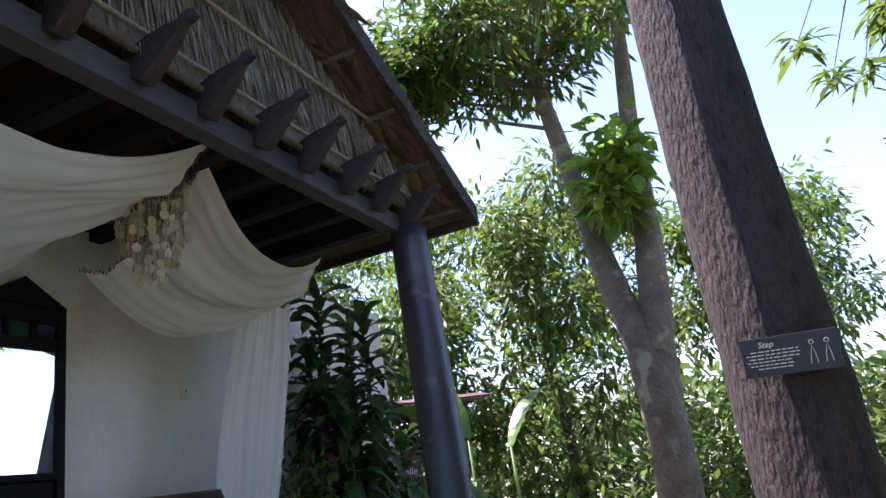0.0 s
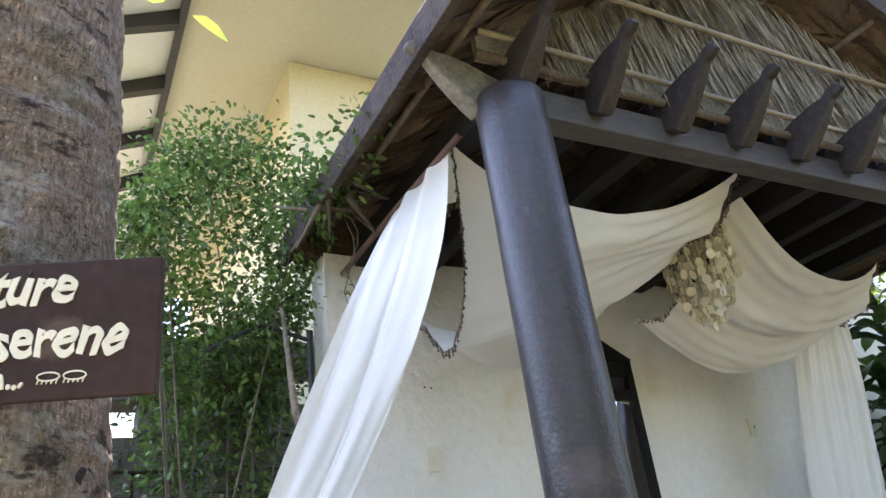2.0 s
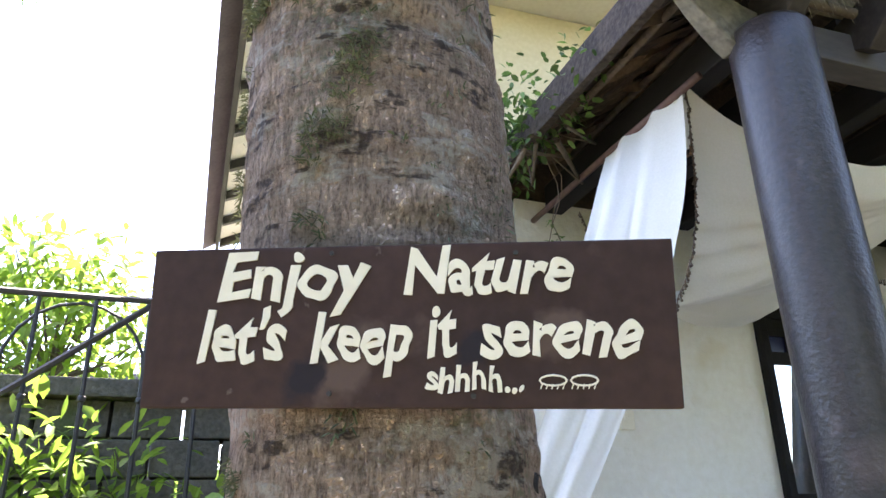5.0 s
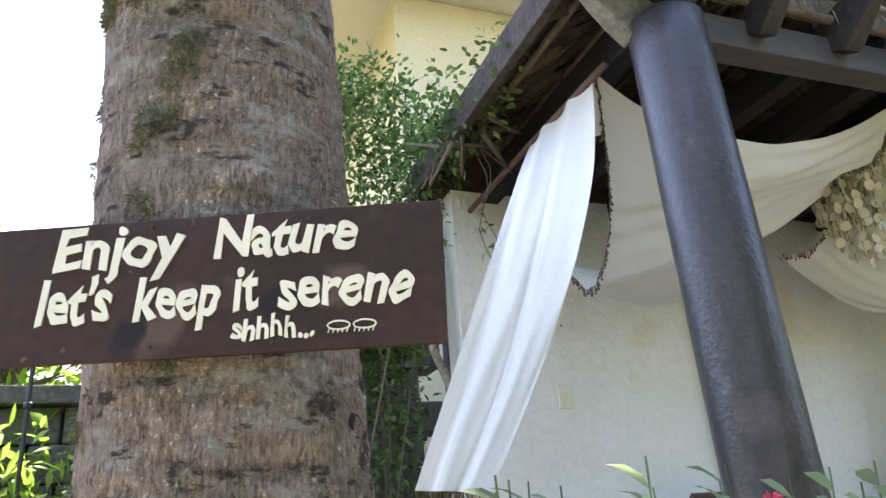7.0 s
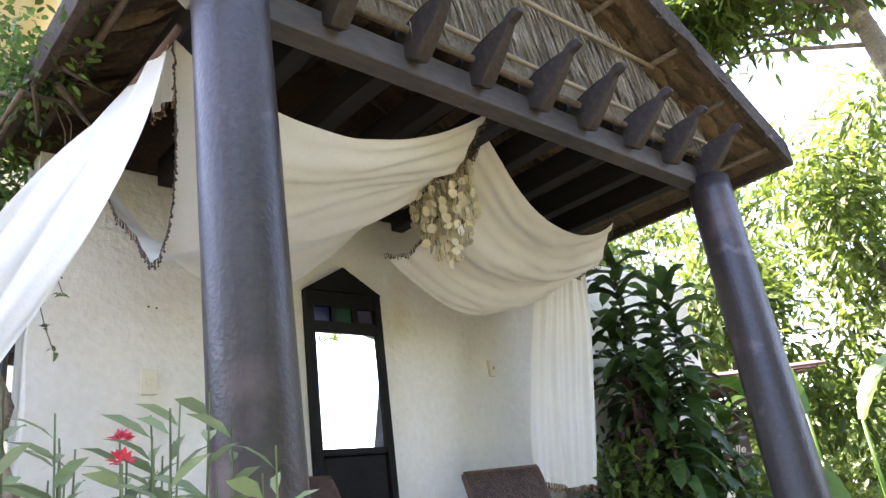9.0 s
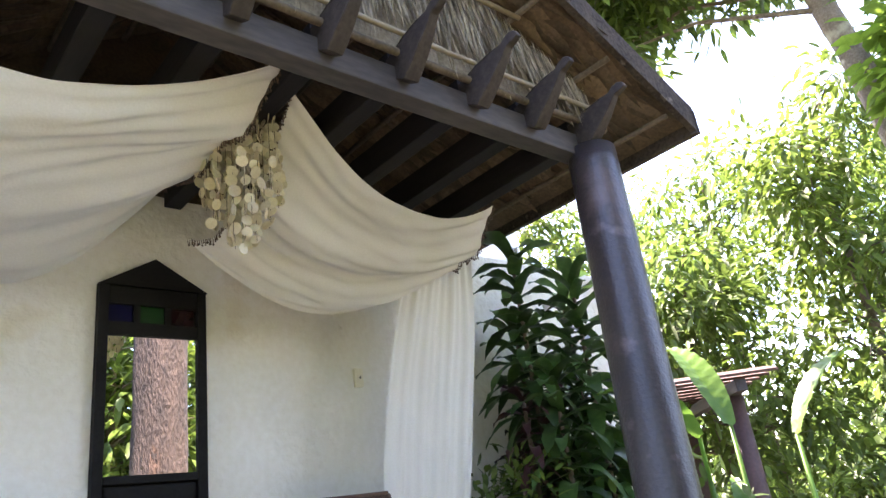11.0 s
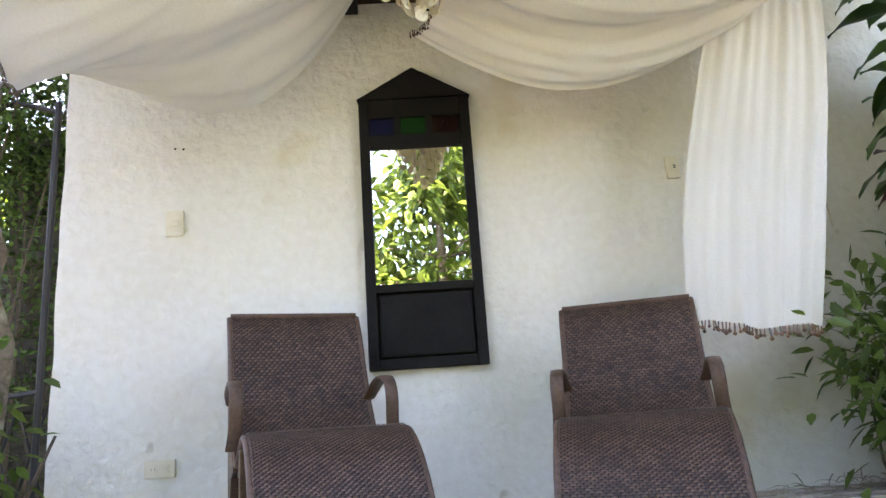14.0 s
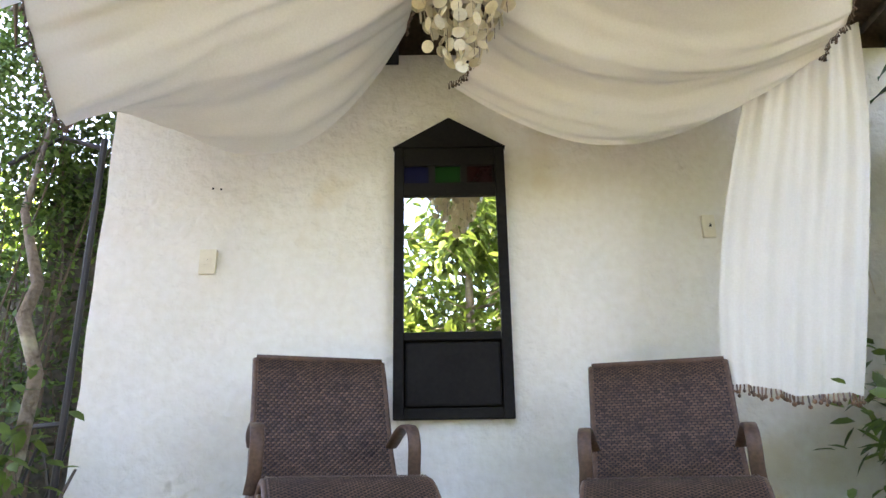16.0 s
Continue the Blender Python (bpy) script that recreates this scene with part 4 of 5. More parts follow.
# leaning dark tree with a notice
leaf_tree("dark_tree", "thick dark red-brown tree with rough furrowed bark", [(1.38, -3.58, -1.1), (1.378, -3.575, 0.3), (1.378, -3.555, 1.5), (1.378, -3.545, 2.9), (1.4, -3.6, 5.2), (1.5, -3.9, 7.0)], [0.34, 0.285, 0.252, 0.25, 0.18, 0.08],
          [((2.6, -4.6, 6.0), (1.8, 1.6, 0.9), 26), ((1.2, -5.6, 5.6), (1.8, 1.4, 0.9), 20)], 2600, 0.15, 0.05, LEAF, BARK_DARK, 11, sides=36, rough=0.09, tip=0.4)
notice = empty("notice_board", "small black notice board with white writing on the dark tree", "sign")
notice.matrix_basis = pose(1.055, -3.395, 0.83, 0, 3.5, -92)
bm = bmesh.new()
slab(bm, 0, 0.0, 0, 0.40, 0.018, 0.17, bevel=0.002)
panel = part("board", bm, SIGN_BLACK, notice)
lettering("Step", 0.036, pose(0.075, -0.0006, 0.125, 90, 0, 0), panel, LETTER, shear=0.2)
for i, (x0, x1) in enumerate(((0.04, 0.235), (0.02, 0.24), (0.03, 0.235), (0.02, 0.20), (0.03, 0.21), (0.06, 0.20))):
    bm = bmesh.new()
    x = x0
    rr = random.Random(i)
    while x < x1:
        w = rr.uniform(0.01, 0.028)
        slab(bm, x, -0.0012, 0.105 - i * 0.015, min(x + w, x1), 0.0, 0.1095 - i * 0.015)
        x += w + 0.006
    part("line_of_writing", bm, LETTER, panel)
for k in (0, 1):
    bm = bmesh.new()
    cx = 0.285 + 0.06 * k
    tube(bm, [(cx - 0.012, -0.001, 0.03), (cx - 0.006, -0.001, 0.07), (cx + 0.004, -0.001, 0.11), (cx + 0.012, -0.001, 0.07), (cx + 0.016, -0.001, 0.03)], 0.0016, 5)
    tube(bm, [(cx + 0.004 + 0.009 * math.cos(a * 0.7), -0.001, 0.122 + 0.009 * math.sin(a * 0.7)) for a in range(10)], 0.0014, 5)
    part("line_drawing", bm, LETTER, panel, "white outline drawing")

# forked lichen tree and its companions on the right
leaf_tree("forked_tree", "forked grey-brown tree with lichen on its bark", [(4.5, -2.5, -1.1), (4.5, -2.52, 0.3), (4.5, -2.56, 1.2), (4.5, -2.46, 1.75), (4.5, -2.30, 2.5), (4.5, -2.21, 3.4), (4.5, -2.08, 4.3), (4.4, -2.0, 5.4)], [0.22, 0.19, 0.185, 0.15, 0.125, 0.10, 0.085, 0.04],
          [((4.0, -1.9, 5.1), (1.2, 1.4, 0.9), 34), ((4.6, -2.8, 6.0), (1.3, 1.2, 0.8), 20), ((4.0, -0.6, 4.6), (0.9, 0.8, 0.7), 14)], 4200, 0.15, 0.05, LEAF, BARK_GREY, 21, sides=20, rough=0.1, tip=0.35)
leaf_tree("forked_tree", "second upright stem of a lichen-covered tree", [(4.56, -2.56, -1.1), (4.54, -2.6, 1.2), (4.52, -2.72, 2.0), (4.5, -2.83, 2.8), (4.5, -2.86, 3.5), (4.5, -3.0, 4.6), (4.4, -3.1, 5.6)], [0.13, 0.15, 0.15, 0.125, 0.10, 0.08, 0.04],
          [((4.2, -2.70, 3.3), (0.25, 0.22, 0.6), 14)], 360, 0.20, 0.12, LEAF_BACKLIT, BARK_GREY, 22, sides=16, rough=0.1, tip=0.25)
for i, (x, y, h, mt) in enumerate(((7.0, -1.0, 4.4, LEAF_LIME), (6.4, 0.7, 3.2, LEAF), (7.8, -3.6, 3.6, LEAF_LIME), (9.0, 1.4, 5.2, LEAF_LIME), (9.8, -1.6, 5.0, LEAF_LIME), (10.8, -4.6, 4.2, LEAF), (7.6, 3.4, 4.6, LEAF_LIME), (12.5, 0.4, 6.0, LEAF), (11, 4.4, 6.0, LEAF))):
    leaf_tree("garden_tree", "slender young tree with airy sunlit green foliage", [(x, y, -1.1), (x + 0.1, y, 0.5), (x - 0.05, y + 0.1, h * 0.5), (x + 0.1, y, h)], [0.09, 0.07, 0.05, 0.02],
              [((x, y, h * 0.45), (1.2, 1.2, h * 0.42), 30), ((x, y, h * 0.85), (0.9, 0.9, h * 0.3), 22)], 2300, 0.17, 0.06, mt, TWIG, 30 + i, sides=8, tip=0.42)


def strap_plant(name, label, x, y, stems, mat, seed, length=0.44, width=0.10, base=GROUND):
    """Upright canes with whorls of long arching leaves. stems: (dx, dy, bottom of leaves, top)."""
    rng = np.random.RandomState(seed)
    ob = empty(name, label, "plant", at=(0, 0, 0))
    verts, faces = [], []
    for dx, dy, z0, z1 in stems:
        bm = bmesh.new()
        tube(bm, [(x + dx * 0.6, y + dy * 0.6, base - 0.05), (x + dx, y + dy, (base + z1) / 2), (x + dx, y + dy, z1)], [0.022, 0.018, 0.012], 7, 0.1)
        part("cane", bm, TWIG, ob, smooth=True)
        cnt = int((z1 - z0) / 0.024)
        for k in range(cnt):
            z = z0 + (z1 - z0) * k / cnt
            a = k * 2.4 + rng.normal(0, 0.25)
            topness = k / cnt
            el = radians(-5 + 62 * topness ** 2.5 + rng.normal(0, 10))
            L = length * (0.75 + 0.35 * rng.rand()) * (1 - 0.25 * topness)
            w = width * (0.85 + 0.3 * rng.rand())
            out, sd = np.array([math.cos(a), math.sin(a), 0]), np.array([-math.sin(a), math.cos(a), 0])
            p = np.array([x + dx, y + dy, z])
            dirv = out * math.cos(el) + np.array([0, 0, math.sin(el)])
            b0 = len(verts)
            m = 7
            for i in range(m + 1):
                s = i / m
                ww = w * (0.35 + 0.65 * math.sin(math.pi * min(1, 0.15 + 0.85 * s)) if s < 1 else 0.02) * 0.5
                up = np.array([0, 0, 1.0])
                c = p + 0
                wave = 0.012 * math.sin(s * 9 + a)
                verts += [tuple(c + sd * ww + up * (ww * 0.35 + wave)), tuple(c), tuple(c - sd * ww + up * (ww * 0.35 - wave))]
                p = p + dirv * L / m
                dirv = dirv - np.array([0, 0, 0.30 - 0.12 * topness])
                dirv /= np.linalg.norm(dirv)
            for i in range(m):
                q = b0 + 3 * i
                faces += [(q, q + 3, q + 4, q + 1), (q + 1, q + 4, q + 5, q + 2)]
    me = bpy.data.meshes.new("leaves")
    me.from_pydata(verts, [], faces)
    me.materials.append(mat)
    me.polygons.foreach_set("use_smooth", [True] * len(me.polygons))
    lo = new("leaves", me)
    lo.parent = ob
    return ob


strap_plant("dracaena", "tall leafy dracaena clump with glossy dark strap leaves", 2.18, -0.48, [(0.0, 0.0, 0.7, 2.20), (0.28, -0.22, 0.5, 1.95), (0.16, 0.22, 0.3, 1.75), (0.5, 0.05, 0.4, 2.0), (0.35, 0.3, 0.2, 1.5), (-0.05, -0.2, 0.1, 1.35)], LEAF_DRAC, 41)
strap_plant("cordyline", "maroon-leaved cordyline beside the dracaena", 2.02, -0.52, [(0.0, 0.0, 0.75, 1.25), (0.1, 0.16, 0.5, 1.0)], LEAF_RED, 42, 0.32, 0.06)
strap_plant("dracaena", "lower dark strap-leaved plant beside the wall", 2.75, -0.3, [(0.0, 0.0, 0.0, 1.3), (0.2, -0.35, -0.2, 1.0), (0.5, 0.0, -0.1, 1.2)], LEAF_DRAC, 43)


def bush(name, label, c, r, cnt, mat, seed, length, width, clumps=60, stems=8, tip=0.12, hollow=True, base=GROUND):
    rng = np.random.RandomState(seed)
    ob = empty(name, label, "shrub")
    bm = bmesh.new()
    P, W = [], []
    for k in range(clumps):
        e = blob(rng, c, r)
        if hollow:
            d = (e - np.array(c)) / np.array(r)
            e = np.array(c) + np.array(r) * d / (np.linalg.norm(d) + 1e-6) * (np.linalg.norm(d) ** 0.5)
        if k < stems * 4:
            b0 = Vector((c[0] + rng.normal(0, r[0] * 0.25), c[1] + rng.normal(0, r[1] * 0.25), base))
            m1 = b0.lerp(Vector(e), 0.5) + Vector(rng.normal(0, 0.16, 3))
            tube(bm, [b0, m1, Vector(e)], [0.007 + 0.008 * rng.rand(), 0.006, 0.002], 6, 0.1, k, caps=False)
        for j in range(cnt // clumps):
            o = rng.normal(0, tip, 3)
            P.append(e + o)
            W.append(o / (np.linalg.norm(o) + 1e-6) + rng.normal(0, 0.6, 3) + np.array([0, 0, 0.1]))
    tagged(part("stem_work", bm, TWIG, ob, smooth=True), kind="stuff")
    leaf_cloud("leaves", P, W, length, width, mat, ob, droop=0.15, seed=seed)
    return ob


bush("small_leaf_shrub", "dense small-leaved shrub climbing beside the porch", (-1.97, 0.38, 2.42), (0.54, 0.45, 0.85), 12000, LEAF_SHRUB, 51, 0.042, 0.024, 300, 5, 0.075)
bush("small_leaf_shrub", "twiggy lower part of the shrub in shade", (-2.00, 0.5, 1.15), (0.30, 0.36, 0.95), 5200, LEAF_SHRUB, 52, 0.042, 0.026, 220, 6, 0.09)
bush("vine_sprays", "sprays of small leaves hanging over the porch eave", (-1.72, -0.55, 2.48), (0.16, 0.55, 0.13), 700, LEAF_SHRUB, 53, 0.04, 0.024, 30, 2, 0.055, False, 2.3)
bush("corner_seedling", "thin leafy saplings by the wall's end", (-1.66, -0.30, 0.34), (0.13, 0.16, 0.46), 230, LEAF, 54, 0.075, 0.05, 40, 4, 0.06, False)
bush("low_shrub", "speckled low shrub at the foot of the wall", (1.92, -0.48, 0.46), (0.28, 0.30, 0.32), 1100, LEAF, 55, 0.09, 0.038, 80, 7, 0.09)
bush("low_shrub", "leafy shrub under the tall strap-leaved plants", (2.6, -1.1, -0.1), (0.5, 0.4, 0.6), 900, LEAF, 56, 0.11, 0.045, 50, 5, 0.1)

# thin vines hanging from the eave
rng = np.random.RandomState(58)
for x, z1 in ((-1.60, 1.30), (-1.58, 1.52)):
    ob = empty("hanging_vine", "thin vine with sparse small leaves trailing from the eave", "vine", "hanging vines")
    bm = bmesh.new()
    zt = 2.38
    line = [Vector((x + 0.03 * math.sin(k * 1.3 + x * 9), -0.50 - 0.01 * math.sin(k), zt + (z1 - zt) * k / 12)) for k in range(13)]
    tube(bm, line, 0.0022, 5, caps=False)
    part("stem", bm, TWIG, ob)
    P = [line[k] + Vector(rng.normal(0, 0.008, 3)) for k in range(5, 13) for _ in range(4)]
    leaf_cloud("leaves", P, rng.normal(0, 1, (len(P), 3)) * np.array([1, 0.4, 0.7]) - np.array([0, 0.3, 0.3]), 0.032, 0.02, LEAF_SHRUB, ob, seed=int(z1 * 100))

# big light-green leaves
for i, (x, y, z, yawd, el, L, w) in enumerate(((2.15, -1.25, 0.05, 150, 48, 0.85, 0.13), (2.5, -1.5, 0.1, 120, 55, 0.75, 0.14), (2.75, -1.15, 0.85, 165, 50, 0.75, 0.22), (2.95, -1.25, 0.9, 60, 68, 0.8, 0.2), (3.2, -1.5, 0.8, -30, 60, 0.8, 0.2), (2.45, -1.55, 0.0, 40, 70, 0.8, 0.13), (2.7, -1.9, -0.2, 200, 60, 0.9, 0.16))):
    ob = empty("banana_plant", "broad light-green arching leaf on a short stalk", "plant", "broad-leaved plants")
    rng = np.random.RandomState(60 + i)
    a = radians(yawd)
    out, sd = Vector((math.cos(a), math.sin(a), 0)), Vector((-math.sin(a), math.cos(a), 0))
    bm = bmesh.new()
    tube(bm, [(x, y, GROUND), (x, y, z)], [0.025, 0.012], 7)
    part("stalk", bm, LEAF_BANANA, ob, smooth=True)
    bm = bmesh.new()
    line = [Vector((x, y, z))]
    d = out * math.cos(radians(el)) + Vector((0, 0, math.sin(radians(el))))
    for k in range(16):
        line.append(line[-1] + d * L / 16)
        d = (d - Vector((0, 0, 0.075))).normalized()

    def lf(u, v):
        k = min(15, int(u * 16))
        c = line[k].lerp(line[k + 1], u * 16 - k)
        ww = w * math.sin(math.pi * min(1.0, 0.08 + 0.92 * u)) ** 0.7 * 0.5
        s = v * 2 - 1
        return c + sd * s * ww + Vector((0, 0, abs(s) * ww * 0.4 + 0.006 * math.sin(u * 60 + 3 * s)))
    sheet(bm, lf, 32, 6)
    part("leaf_blade", bm, LEAF_BANANA, ob, smooth=True)

# flowering bush in front
rng = np.random.RandomState(71)
ob = empty("flowering_bush", "grey-green narrow-leaved bush with small coral-red flower heads", "shrub")
bm = bmesh.new()
P, W = [], []
heads = [(-2.16, -2.24, 0.74), (-1.87, -2.09, 0.75), (-1.91, -2.22, 0.70), (-2.31, -2.10, 0.72), (-2.06, -2.13, 0.66), (-2.40, -2.25, 0.64)]
tips = [Vector(h) for h in heads] + [Vector((rng.uniform(-2.5, -1.7), rng.uniform(-2.32, -1.95), rng.uniform(0.45, 0.82))) for _ in range(110)]
for tp in tips:
    b0 = Vector((tp.x + rng.normal(0, 0.05), tp.y + 0.1 + rng.normal(0, 0.05), GROUND))
    tube(bm, [b0, b0.lerp(tp, 0.6) + Vector((0.02, 0.02, 0)), tp], [0.005, 0.0032, 0.0016], 5, caps=False)
    for k in range(26):
        s = 0.4 + 0.6 * k / 26
        P.append(b0.lerp(tp, s))
        a = k * 2.4
        W.append((math.cos(a), math.sin(a), 0.75))
tagged(part("stem_work", bm, LEAF_OLEANDER, ob, smooth=True), kind="stuff")
leaf_cloud("leaves", P, W, 0.10, 0.023, LEAF_OLEANDER, ob, droop=0.3, seed=7)
for h in heads:
    P, W = [], []
    for k in range(26):
        v = rng.normal(0, 1, 3)
        v[2] = abs(v[2])
        v /= np.linalg.norm(v)
        P.append(np.array(h) + v * 0.008)
        W.append(v)
    leaf_cloud("flower_head", P, W, 0.014, 0.011, FLOWER, ob, droop=0.0, seed=int(h[0] * -100))

# ---- far left: fence, wall, roofs ----
fence = empty("iron_fence", "black wrought-iron fence with arched tops", "fence")
for i in range(12):
    x = -5.6 + i * 0.24
    bm = bmesh.new()
    tube(bm, [(x, 0.6, GROUND), (x, 0.6, 1.86)], 0.011, 6)
    bmesh.ops.create_icosphere(bm, subdivisions=1, radius=0.022, matrix=Matrix.Translation((x, 0.6, 1.4)))
    part("bar", bm, IRON, fence)
for pts in ([(-5.8, 0.6, 1.90), (-4.4, 0.6, 1.88), (-2.7, 0.6, 1.87)], [(-4.4, 0.6, 1.0), (-3.75, 0.6, 1.42), (-3.2, 0.6, 1.85)]):
    bm = bmesh.new()
    tube(bm, pts, 0.016, 6)
    part("top_rail", bm, IRON, fence)
for c in (-5.3, -4.7, -4.1, -3.5):
    bm = bmesh.new()
    tube(bm, [(c + 0.3 * math.cos(a * math.pi / 10), 0.6, 1.52 + 0.32 * math.sin(a * math.pi / 10)) for a in range(11)], 0.008, 6)
    part("arch", bm, IRON, fence)

neighbour = empty("neighbour_house", "low house with a mauve-grey tiled roof beyond the fence", "house")
bm = bmesh.new()
slab(bm, -9.5, 6.2, GROUND, -3.6, 9.0, 1.6)
part("wall", bm, STONE, neighbour)
for k in range(9):
    bm = bmesh.new()
    y, z = 5.8 + k * 0.28, 1.55 + k * 0.17
    slab(bm, -9.9, y, z - 0.16, -3.2, y + 0.34, z + 0.05)
    part("tile_course", bm, ROOF_TILE, neighbour)
bm = bmesh.new()
for row in range(16):
    for k in range(6 if row > 11 else 0, 9):
        x0 = -4.6 + k * 0.36 + 0.15 * (row % 2)
        slab(bm, x0 + 0.008, 1.2 + 0.02 * math.sin(k * 5 + row), GROUND + row * 0.2 + 0.006, x0 + 0.35, 1.5, GROUND + row * 0.2 + 0.195, bevel=0.01)
for k in range(3):
    slab(bm, -4.94 + k * 0.86, 1.14, GROUND + 2.402, -4.09 + k * 0.86, 1.56, GROUND + 2.50, bevel=0.012)
tagged(part("garden_wall", bm, STONE), "low mossy stone garden wall behind the shrub", "wall", kind="structure")
bm = bmesh.new()
for k in range(8):
    r = 0.16 + 0.012 * math.sin(k * 3)
    slab(bm, -1.87 - r, 0.42, GROUND + k * 0.36, -1.87 + r * 0.9, 0.75, GROUND + k * 0.36 + 0.355, bevel=0.012)
tagged(part("stone_pillar", bm, STONE), "weathered mossy stone gate pillar at the wall's end", "pillar")
gate = empty("iron_gate", "rusty black iron gate frame beside the porch wall", "gate")
for pts, r in (([(-1.62, 0.05, -0.2), (-1.62, 0.05, 1.95)], 0.016), ([(-2.3, 0.1, 0.55), (-1.62, 0.05, 0.6)], 0.012), ([(-2.3, 0.1, 0.1), (-1.62, 0.05, 0.12)], 0.012), ([(-2.1, 0.1, 1.85), (-1.85, 0.08, 1.98), (-1.62, 0.05, 1.9)], 0.012)):
    bm = bmesh.new()
    tube(bm, pts, r, 7)
    part("bar", bm, IRON, gate)
for k in range(5):
    for sg in (-1, 1):
        bm = bmesh.new()
        x = -2.25 + k * 0.13
        tube(bm, [(x, 0.1, 0.12 if sg > 0 else 0.55), (x + 0.13, 0.1, 0.55 if sg > 0 else 0.12)], 0.007, 5)
        part("lattice_bar", bm, IRON, gate)

bm = bmesh.new()
tube(bm, [(-1.63, -0.14, -0.02), (-1.55, -0.11, 0.20), (-1.475, -0.08, 0.41)], [0.011, 0.009, 0.006], 7, 0.15, 3)
tagged(part("leaning_stick", bm, TWIG, smooth=True), "dry brown stick leaning on the wall's end", "stick")
rng = np.random.RandomState(33)
P = [(rng.uniform(1.45, 2.1), rng.uniform(-0.30, -0.03), 0.004) for _ in range(150)]
W = [(rng.normal(0, 1), rng.normal(0, 0.6), rng.uniform(0.05, 0.6)) for _ in P]
tagged(leaf_cloud("dry_weeds", P, W, 0.13, 0.006, BAMBOO, None, droop=0.5, seed=34), "dry straw weeds along the foot of the wall", "weeds", kind="stuff")

# small twisted trunk by the wall's end
bm = bmesh.new()
tube(bm, [(-1.72, -0.2, GROUND), (-1.70, -0.25, 0.0), (-1.62, -0.25, 0.45), (-1.60, -0.25, 0.77), (-1.69, -0.25, 1.0), (-1.655, -0.25, 1.14), (-1.78, -0.22, 1.47), (-1.80, -0.1, 2.0)], [0.034, 0.032, 0.028, 0.027, 0.03, 0.024, 0.018, 0.008], 9, 0.12, 2)
tagged(part("twisted_trunk", bm, BARK_GREY, smooth=True), "thin twisted pale trunk of a climbing shrub", "trunk")

leaf_tree("yard_tree", "bright green tree beyond the iron fence", [(-4.1, 3.0, -1.1), (-4.1, 3.0, 0.6), (-4.0, 3.0, 1.9)], [0.1, 0.08, 0.03], [((-4.1, 3.0, 1.8), (0.8, 0.8, 1.2), 44)], 3000, 0.15, 0.055, LEAF_BACKLIT, TWIG, 81, sides=8, tip=0.35)
bush("fence_shrub", "bright green shrub along the iron fence", (-3.8, 1.0, 0.3), (1.1, 0.4, 1.1), 2600, LEAF_BACKLIT, 82, 0.12, 0.045, 80, 8, 0.14)
bush("fence_shrub", "pale long-leaved plants at the foot of the fence", (-3.6, -0.4, -0.1), (0.7, 0.5, 0.6), 700, LEAF_OLEANDER, 83, 0.16, 0.035, 50, 8, 0.14)
leaf_tree("pine_branch_tree", "fine-leaved tree with drooping sprays high above the fence", [(-6.0, 2.0, -1.1), (-5.6, 1.6, 2.0), (-4.8, 1.0, 4.2), (-4.2, 0.6, 5.4)], [0.16, 0.13, 0.09, 0.03], [((-4.3, 0.5, 4.6), (0.8, 0.8, 0.7), 26)], 2600, 0.12, 0.012, LEAF_SHRUB, BARK_GREY, 84, sides=10, tip=0.28)

# ---- pergola on the right ----
perg = empty("pergola", "distant red-brown timber pergola with round posts", "pergola")
perg.matrix_basis = pose(4.7, -0.4, 0, 0, 0, 46)
for x, y in ((0, 0), (1.45, 0), (0, 1.3), (1.45, 1.3)):
    bm = bmesh.new()
    tube(bm, [(x, y, GROUND - 0.05), (x, y, 1.27)], 0.085, 16, 0.03, x)
    part("post", bm, PERGOLA, perg, smooth=True)
for y in (0.0, 1.3):
    bm = bmesh.new()
    slab(bm, -0.3, y - 0.045, 1.272, 1.8, y + 0.045, 1.37, bevel=0.006)
    part("beam", bm, BEAM, perg)
for k in range(10):
    bm = bmesh.new()
    slab(bm, -0.11, -0.3, -0.012, 0.11, 1.6, 0.012, pose(-0.25 + k * 0.21, 0, 1.425, 0, -14, 0), bevel=0.004)
    part("slat", bm, PERGOLA, perg)
pnotice = empty("name_board", "small dark red board with white lettering by the pergola", "sign")
pnotice.matrix_basis = pose(4.20, 0.13, 0.70, 0, 0, -52)
bm = bmesh.new()
slab(bm, 0, 0, 0, 0.30, 0.02, 0.22, bevel=0.003)
slab(bm, 0.13, 0.0, -1.62, 0.17, 0.02, 0.001)
part("board", bm, PERGOLA, pnotice)
lettering("uelle", 0.10, pose(0.06, -0.001, 0.04, 90, 0, 0), pnotice, LETTER, shear=0.2)

# bamboo tower far right
tower = empty("bamboo_tower", "pale bamboo stick tower rising beyond the trees", "tower")
rng = random.Random(5)
for k in range(7):
    z = 3.4 + 0.28 * k
    for s in (-1, 1):
        bm = bmesh.new()
        tube(bm, [(9.0, -8.2, z - 0.9 - 0.1 * s), (9.1, -6.25 + 0.06 * k, z - 0.75 + 0.04 * s)], 0.016, 6)
        part("rail", bm, BAMBOO, tower)
for k in range(9):
    bm = bmesh.new()
    tube(bm, [(9.0, -6.4 - 0.2 * k, GROUND), (9.05 + rng.uniform(-0.1, 0.1), -6.4 - 0.2 * k + rng.uniform(-0.1, 0.1), 4.3)], 0.02, 6)
    part("upright", bm, BAMBOO, tower)

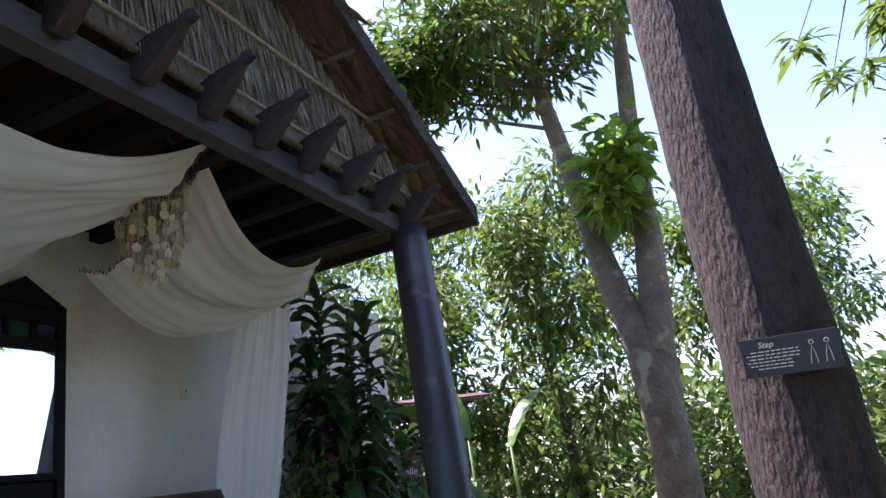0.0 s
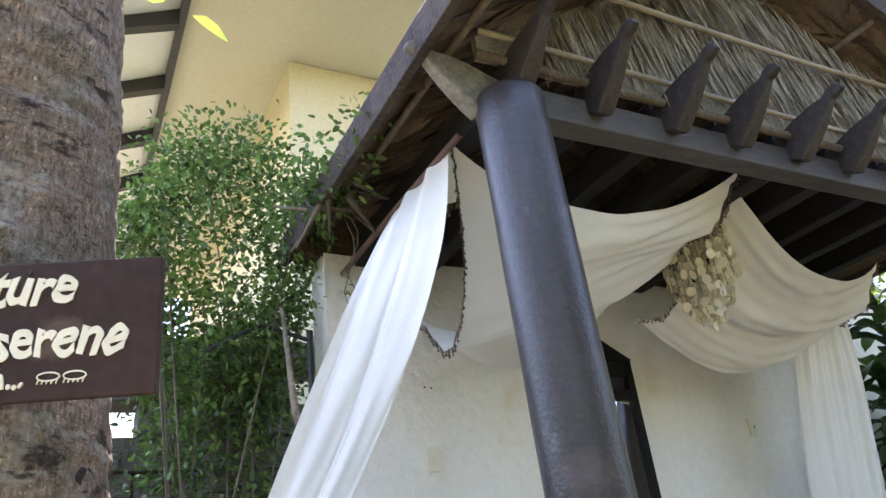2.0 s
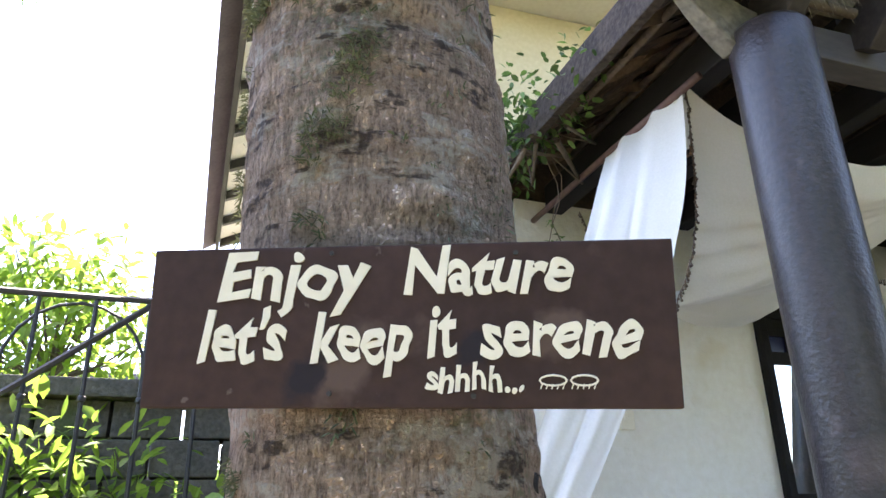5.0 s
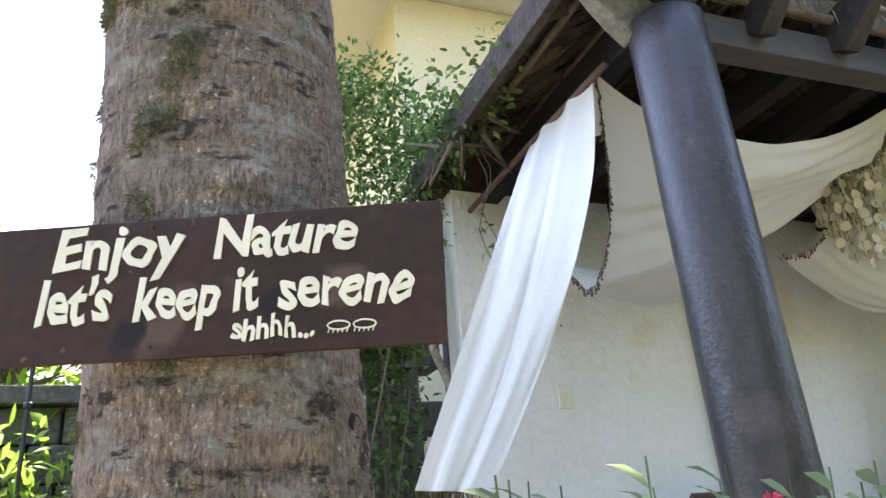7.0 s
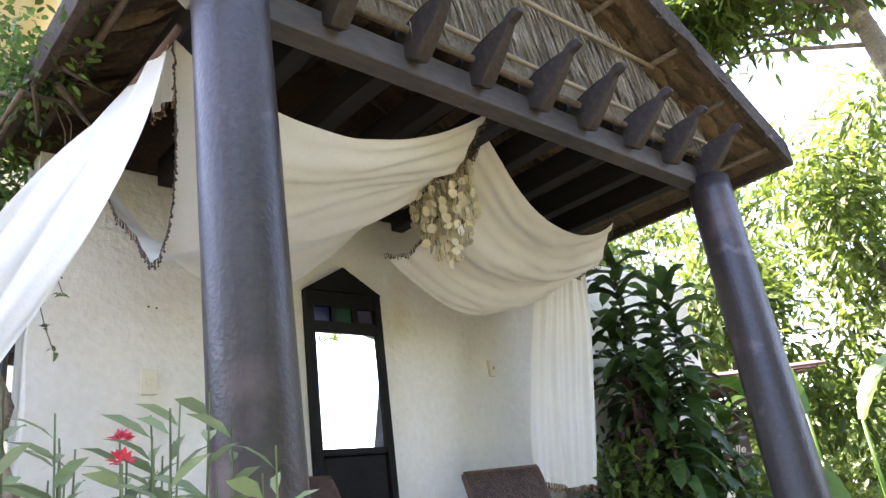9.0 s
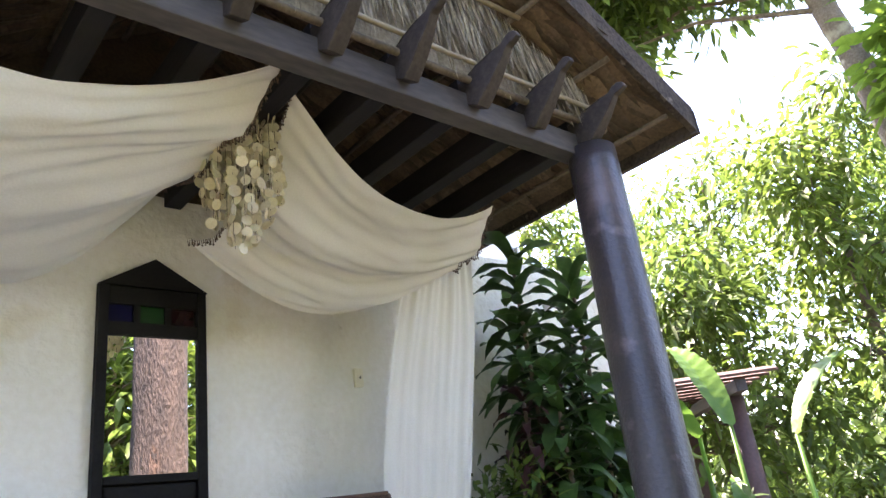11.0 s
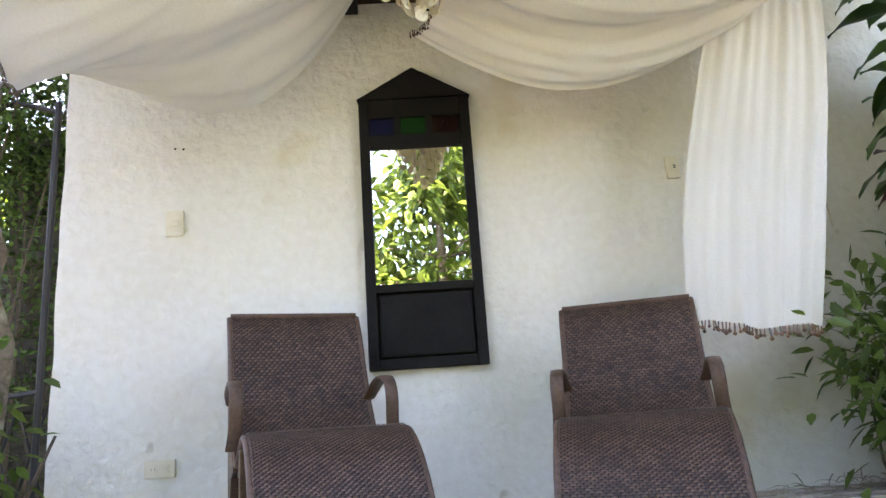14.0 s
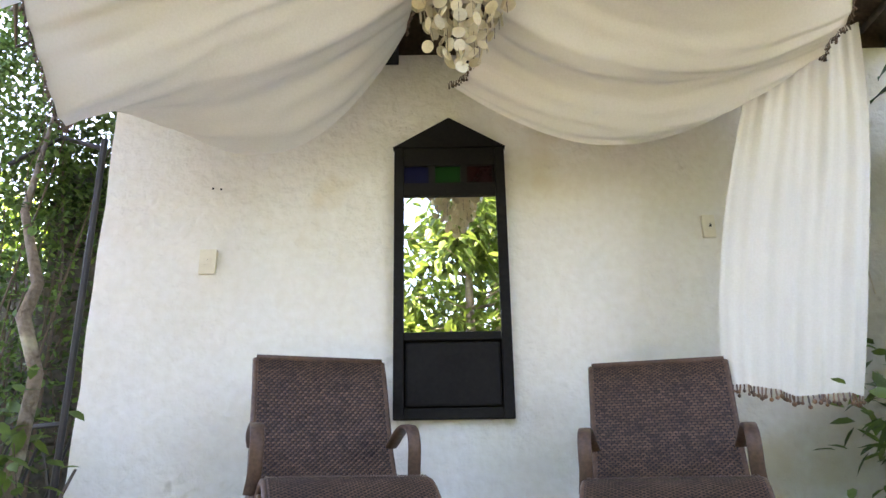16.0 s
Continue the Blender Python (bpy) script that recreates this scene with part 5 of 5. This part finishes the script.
# ---- garden behind and round about ----
for i, (x, y, h, mt) in enumerate(((0.4, -7.0, 4.5, LEAF_LIME), (1.8, -6.3, 3.4, LEAF_LIME), (-1.8, -7.6, 4.8, LEAF), (2.6, -7.4, 4.4, LEAF), (-4.2, -7.0, 4.6, LEAF), (-6.8, -5.0, 4.2, LEAF), (1.0, -9.5, 6.0, LEAF), (-7.5, -1.5, 3.6, LEAF_LIME))):
    leaf_tree("garden_tree", "leafy garden tree with broad bright green leaves", [(x, y, -1.1), (x + 0.1, y, 0.6), (x - 0.05, y, h * 0.55), (x, y, h)], [0.12, 0.1, 0.07, 0.02],
              [((x, y, 0.7), (1.5, 0.9, 1.5), 40), ((x, y, h * 0.7), (1.4, 1.1, h * 0.35), 34)], 3000, 0.21, 0.10, mt, BARK_GREY, 90 + i, sides=8, tip=0.42)
bush("hedge_shrub", "bright broad-leaved shrub at the garden's edge", (0.5, -5.9, 0.1), (2.4, 0.5, 1.2), 2600, LEAF_LIME, 95, 0.18, 0.08, 90, 8, 0.2)
for i, (x, y, r) in enumerate(((8.0, -2.4, 1.4), (8.6, 0.9, 1.1), (6.3, -0.6, 0.9), (6.8, 1.6, 1.0), (7.4, -3.6, 1.1), (9.5, 1.9, 1.6), (6.2, -4.6, 1.2), (5.9, -2.2, 0.7))):
    bush("garden_shrub", "leafy green garden shrub among the trees", (x, y, -0.2), (r, r, 0.9), 1500, LEAF if i % 2 else LEAF_LIME, 100 + i, 0.15, 0.06, 70, 6, 0.16)
P, W = [], []
rng = np.random.RandomState(120)
for k in range(26000):
    a = rng.uniform(0, 2 * math.pi)
    R = rng.uniform(15, 22)
    h = 3.0 + 2.2 * noise.noise(Vector((math.cos(a) * 5, math.sin(a) * 5, 2)))
    P.append((R * math.cos(a), R * math.sin(a), -0.9 + h * rng.rand() ** 0.8))
    W.append(rng.normal(0, 1, 3))
tagged(leaf_cloud("far_woods", P, W, 0.5, 0.28, LEAF, None, seed=12), "ring of woods round the garden", "trees", kind="stuff")

# overhanging leaf branch at upper right and upper left
for nm, c, r, cnt, mt, sd_, ln_, wd_ in (("overhead_branch", (2.2, -4.6, 3.0), (0.8, 0.75, 0.4), 420, LEAF_LIME, 130, 0.17, 0.036), ("overhead_branch", (-2.58, -2.02, 2.0), (0.05, 0.05, 0.16), 14, LEAF_LIME, 131, 0.075, 0.05)):
    rng = np.random.RandomState(sd_)
    ob = empty(nm, "leafy branch hanging into view from above", "branch")
    bm = bmesh.new()
    P, W = [], []
    root = Vector((c[0] + 0.6 * r[0], c[1] - r[1], c[2] + 1.6))
    for k in range(14):
        e = blob(rng, c, r)
        tube(bm, [root, root.lerp(Vector(e), 0.5) + Vector((0, 0, 0.15)), Vector(e)], [0.02, 0.01, 0.003], 5, caps=False)
        for j in range(max(1, cnt // 14)):
            a = j * 2.4
            P.append(e + rng.normal(0, 0.05, 3))
            W.append((math.cos(a), math.sin(a), rng.uniform(-0.6, 0.3)))
    tagged(part("twigs", bm, TWIG, ob, smooth=True), kind="stuff")
    leaf_cloud("leaves", P, W, ln_, wd_, mt, ob, droop=0.3, seed=sd_)

# ---- flagstones ----
rng = random.Random(17)
rowy = -1.74
while rowy < -0.02:
    dep = rng.uniform(0.08, 0.14)
    x = -1.73 + rng.uniform(-0.05, 0.0)
    while x < 2.4:
        w = rng.uniform(0.18, 0.36)
        cx, cy = x + w / 2, rowy + dep / 2 + rng.uniform(-0.012, 0.012)
        bm = bmesh.new()
        k = rng.randint(6, 8)
        ring = []
        for i in range(k):
            a = 6.283 * i / k + rng.uniform(-0.25, 0.25)
            ring.append((math.cos(a) * w * rng.uniform(0.40, 0.5), math.sin(a) * dep * rng.uniform(0.38, 0.5)))
        if cy + dep * 0.5 < -0.01 and x + w < 2.43:
            top = [bm.verts.new((px * 0.96, py * 0.94, 0.004)) for px, py in ring]
            bot = [bm.verts.new((px, py, -0.008)) for px, py in ring]
            bm.faces.new(top)
            for i in range(k):
                bm.faces.new((bot[i], bot[(i + 1) % k], top[(i + 1) % k], top[i]))
            st = part("flagstone", bm, PAVER, floor)
            st.location = (cx, cy, 0)
        else:
            bm.free()
        x += w + 0.012
    rowy += dep + 0.008
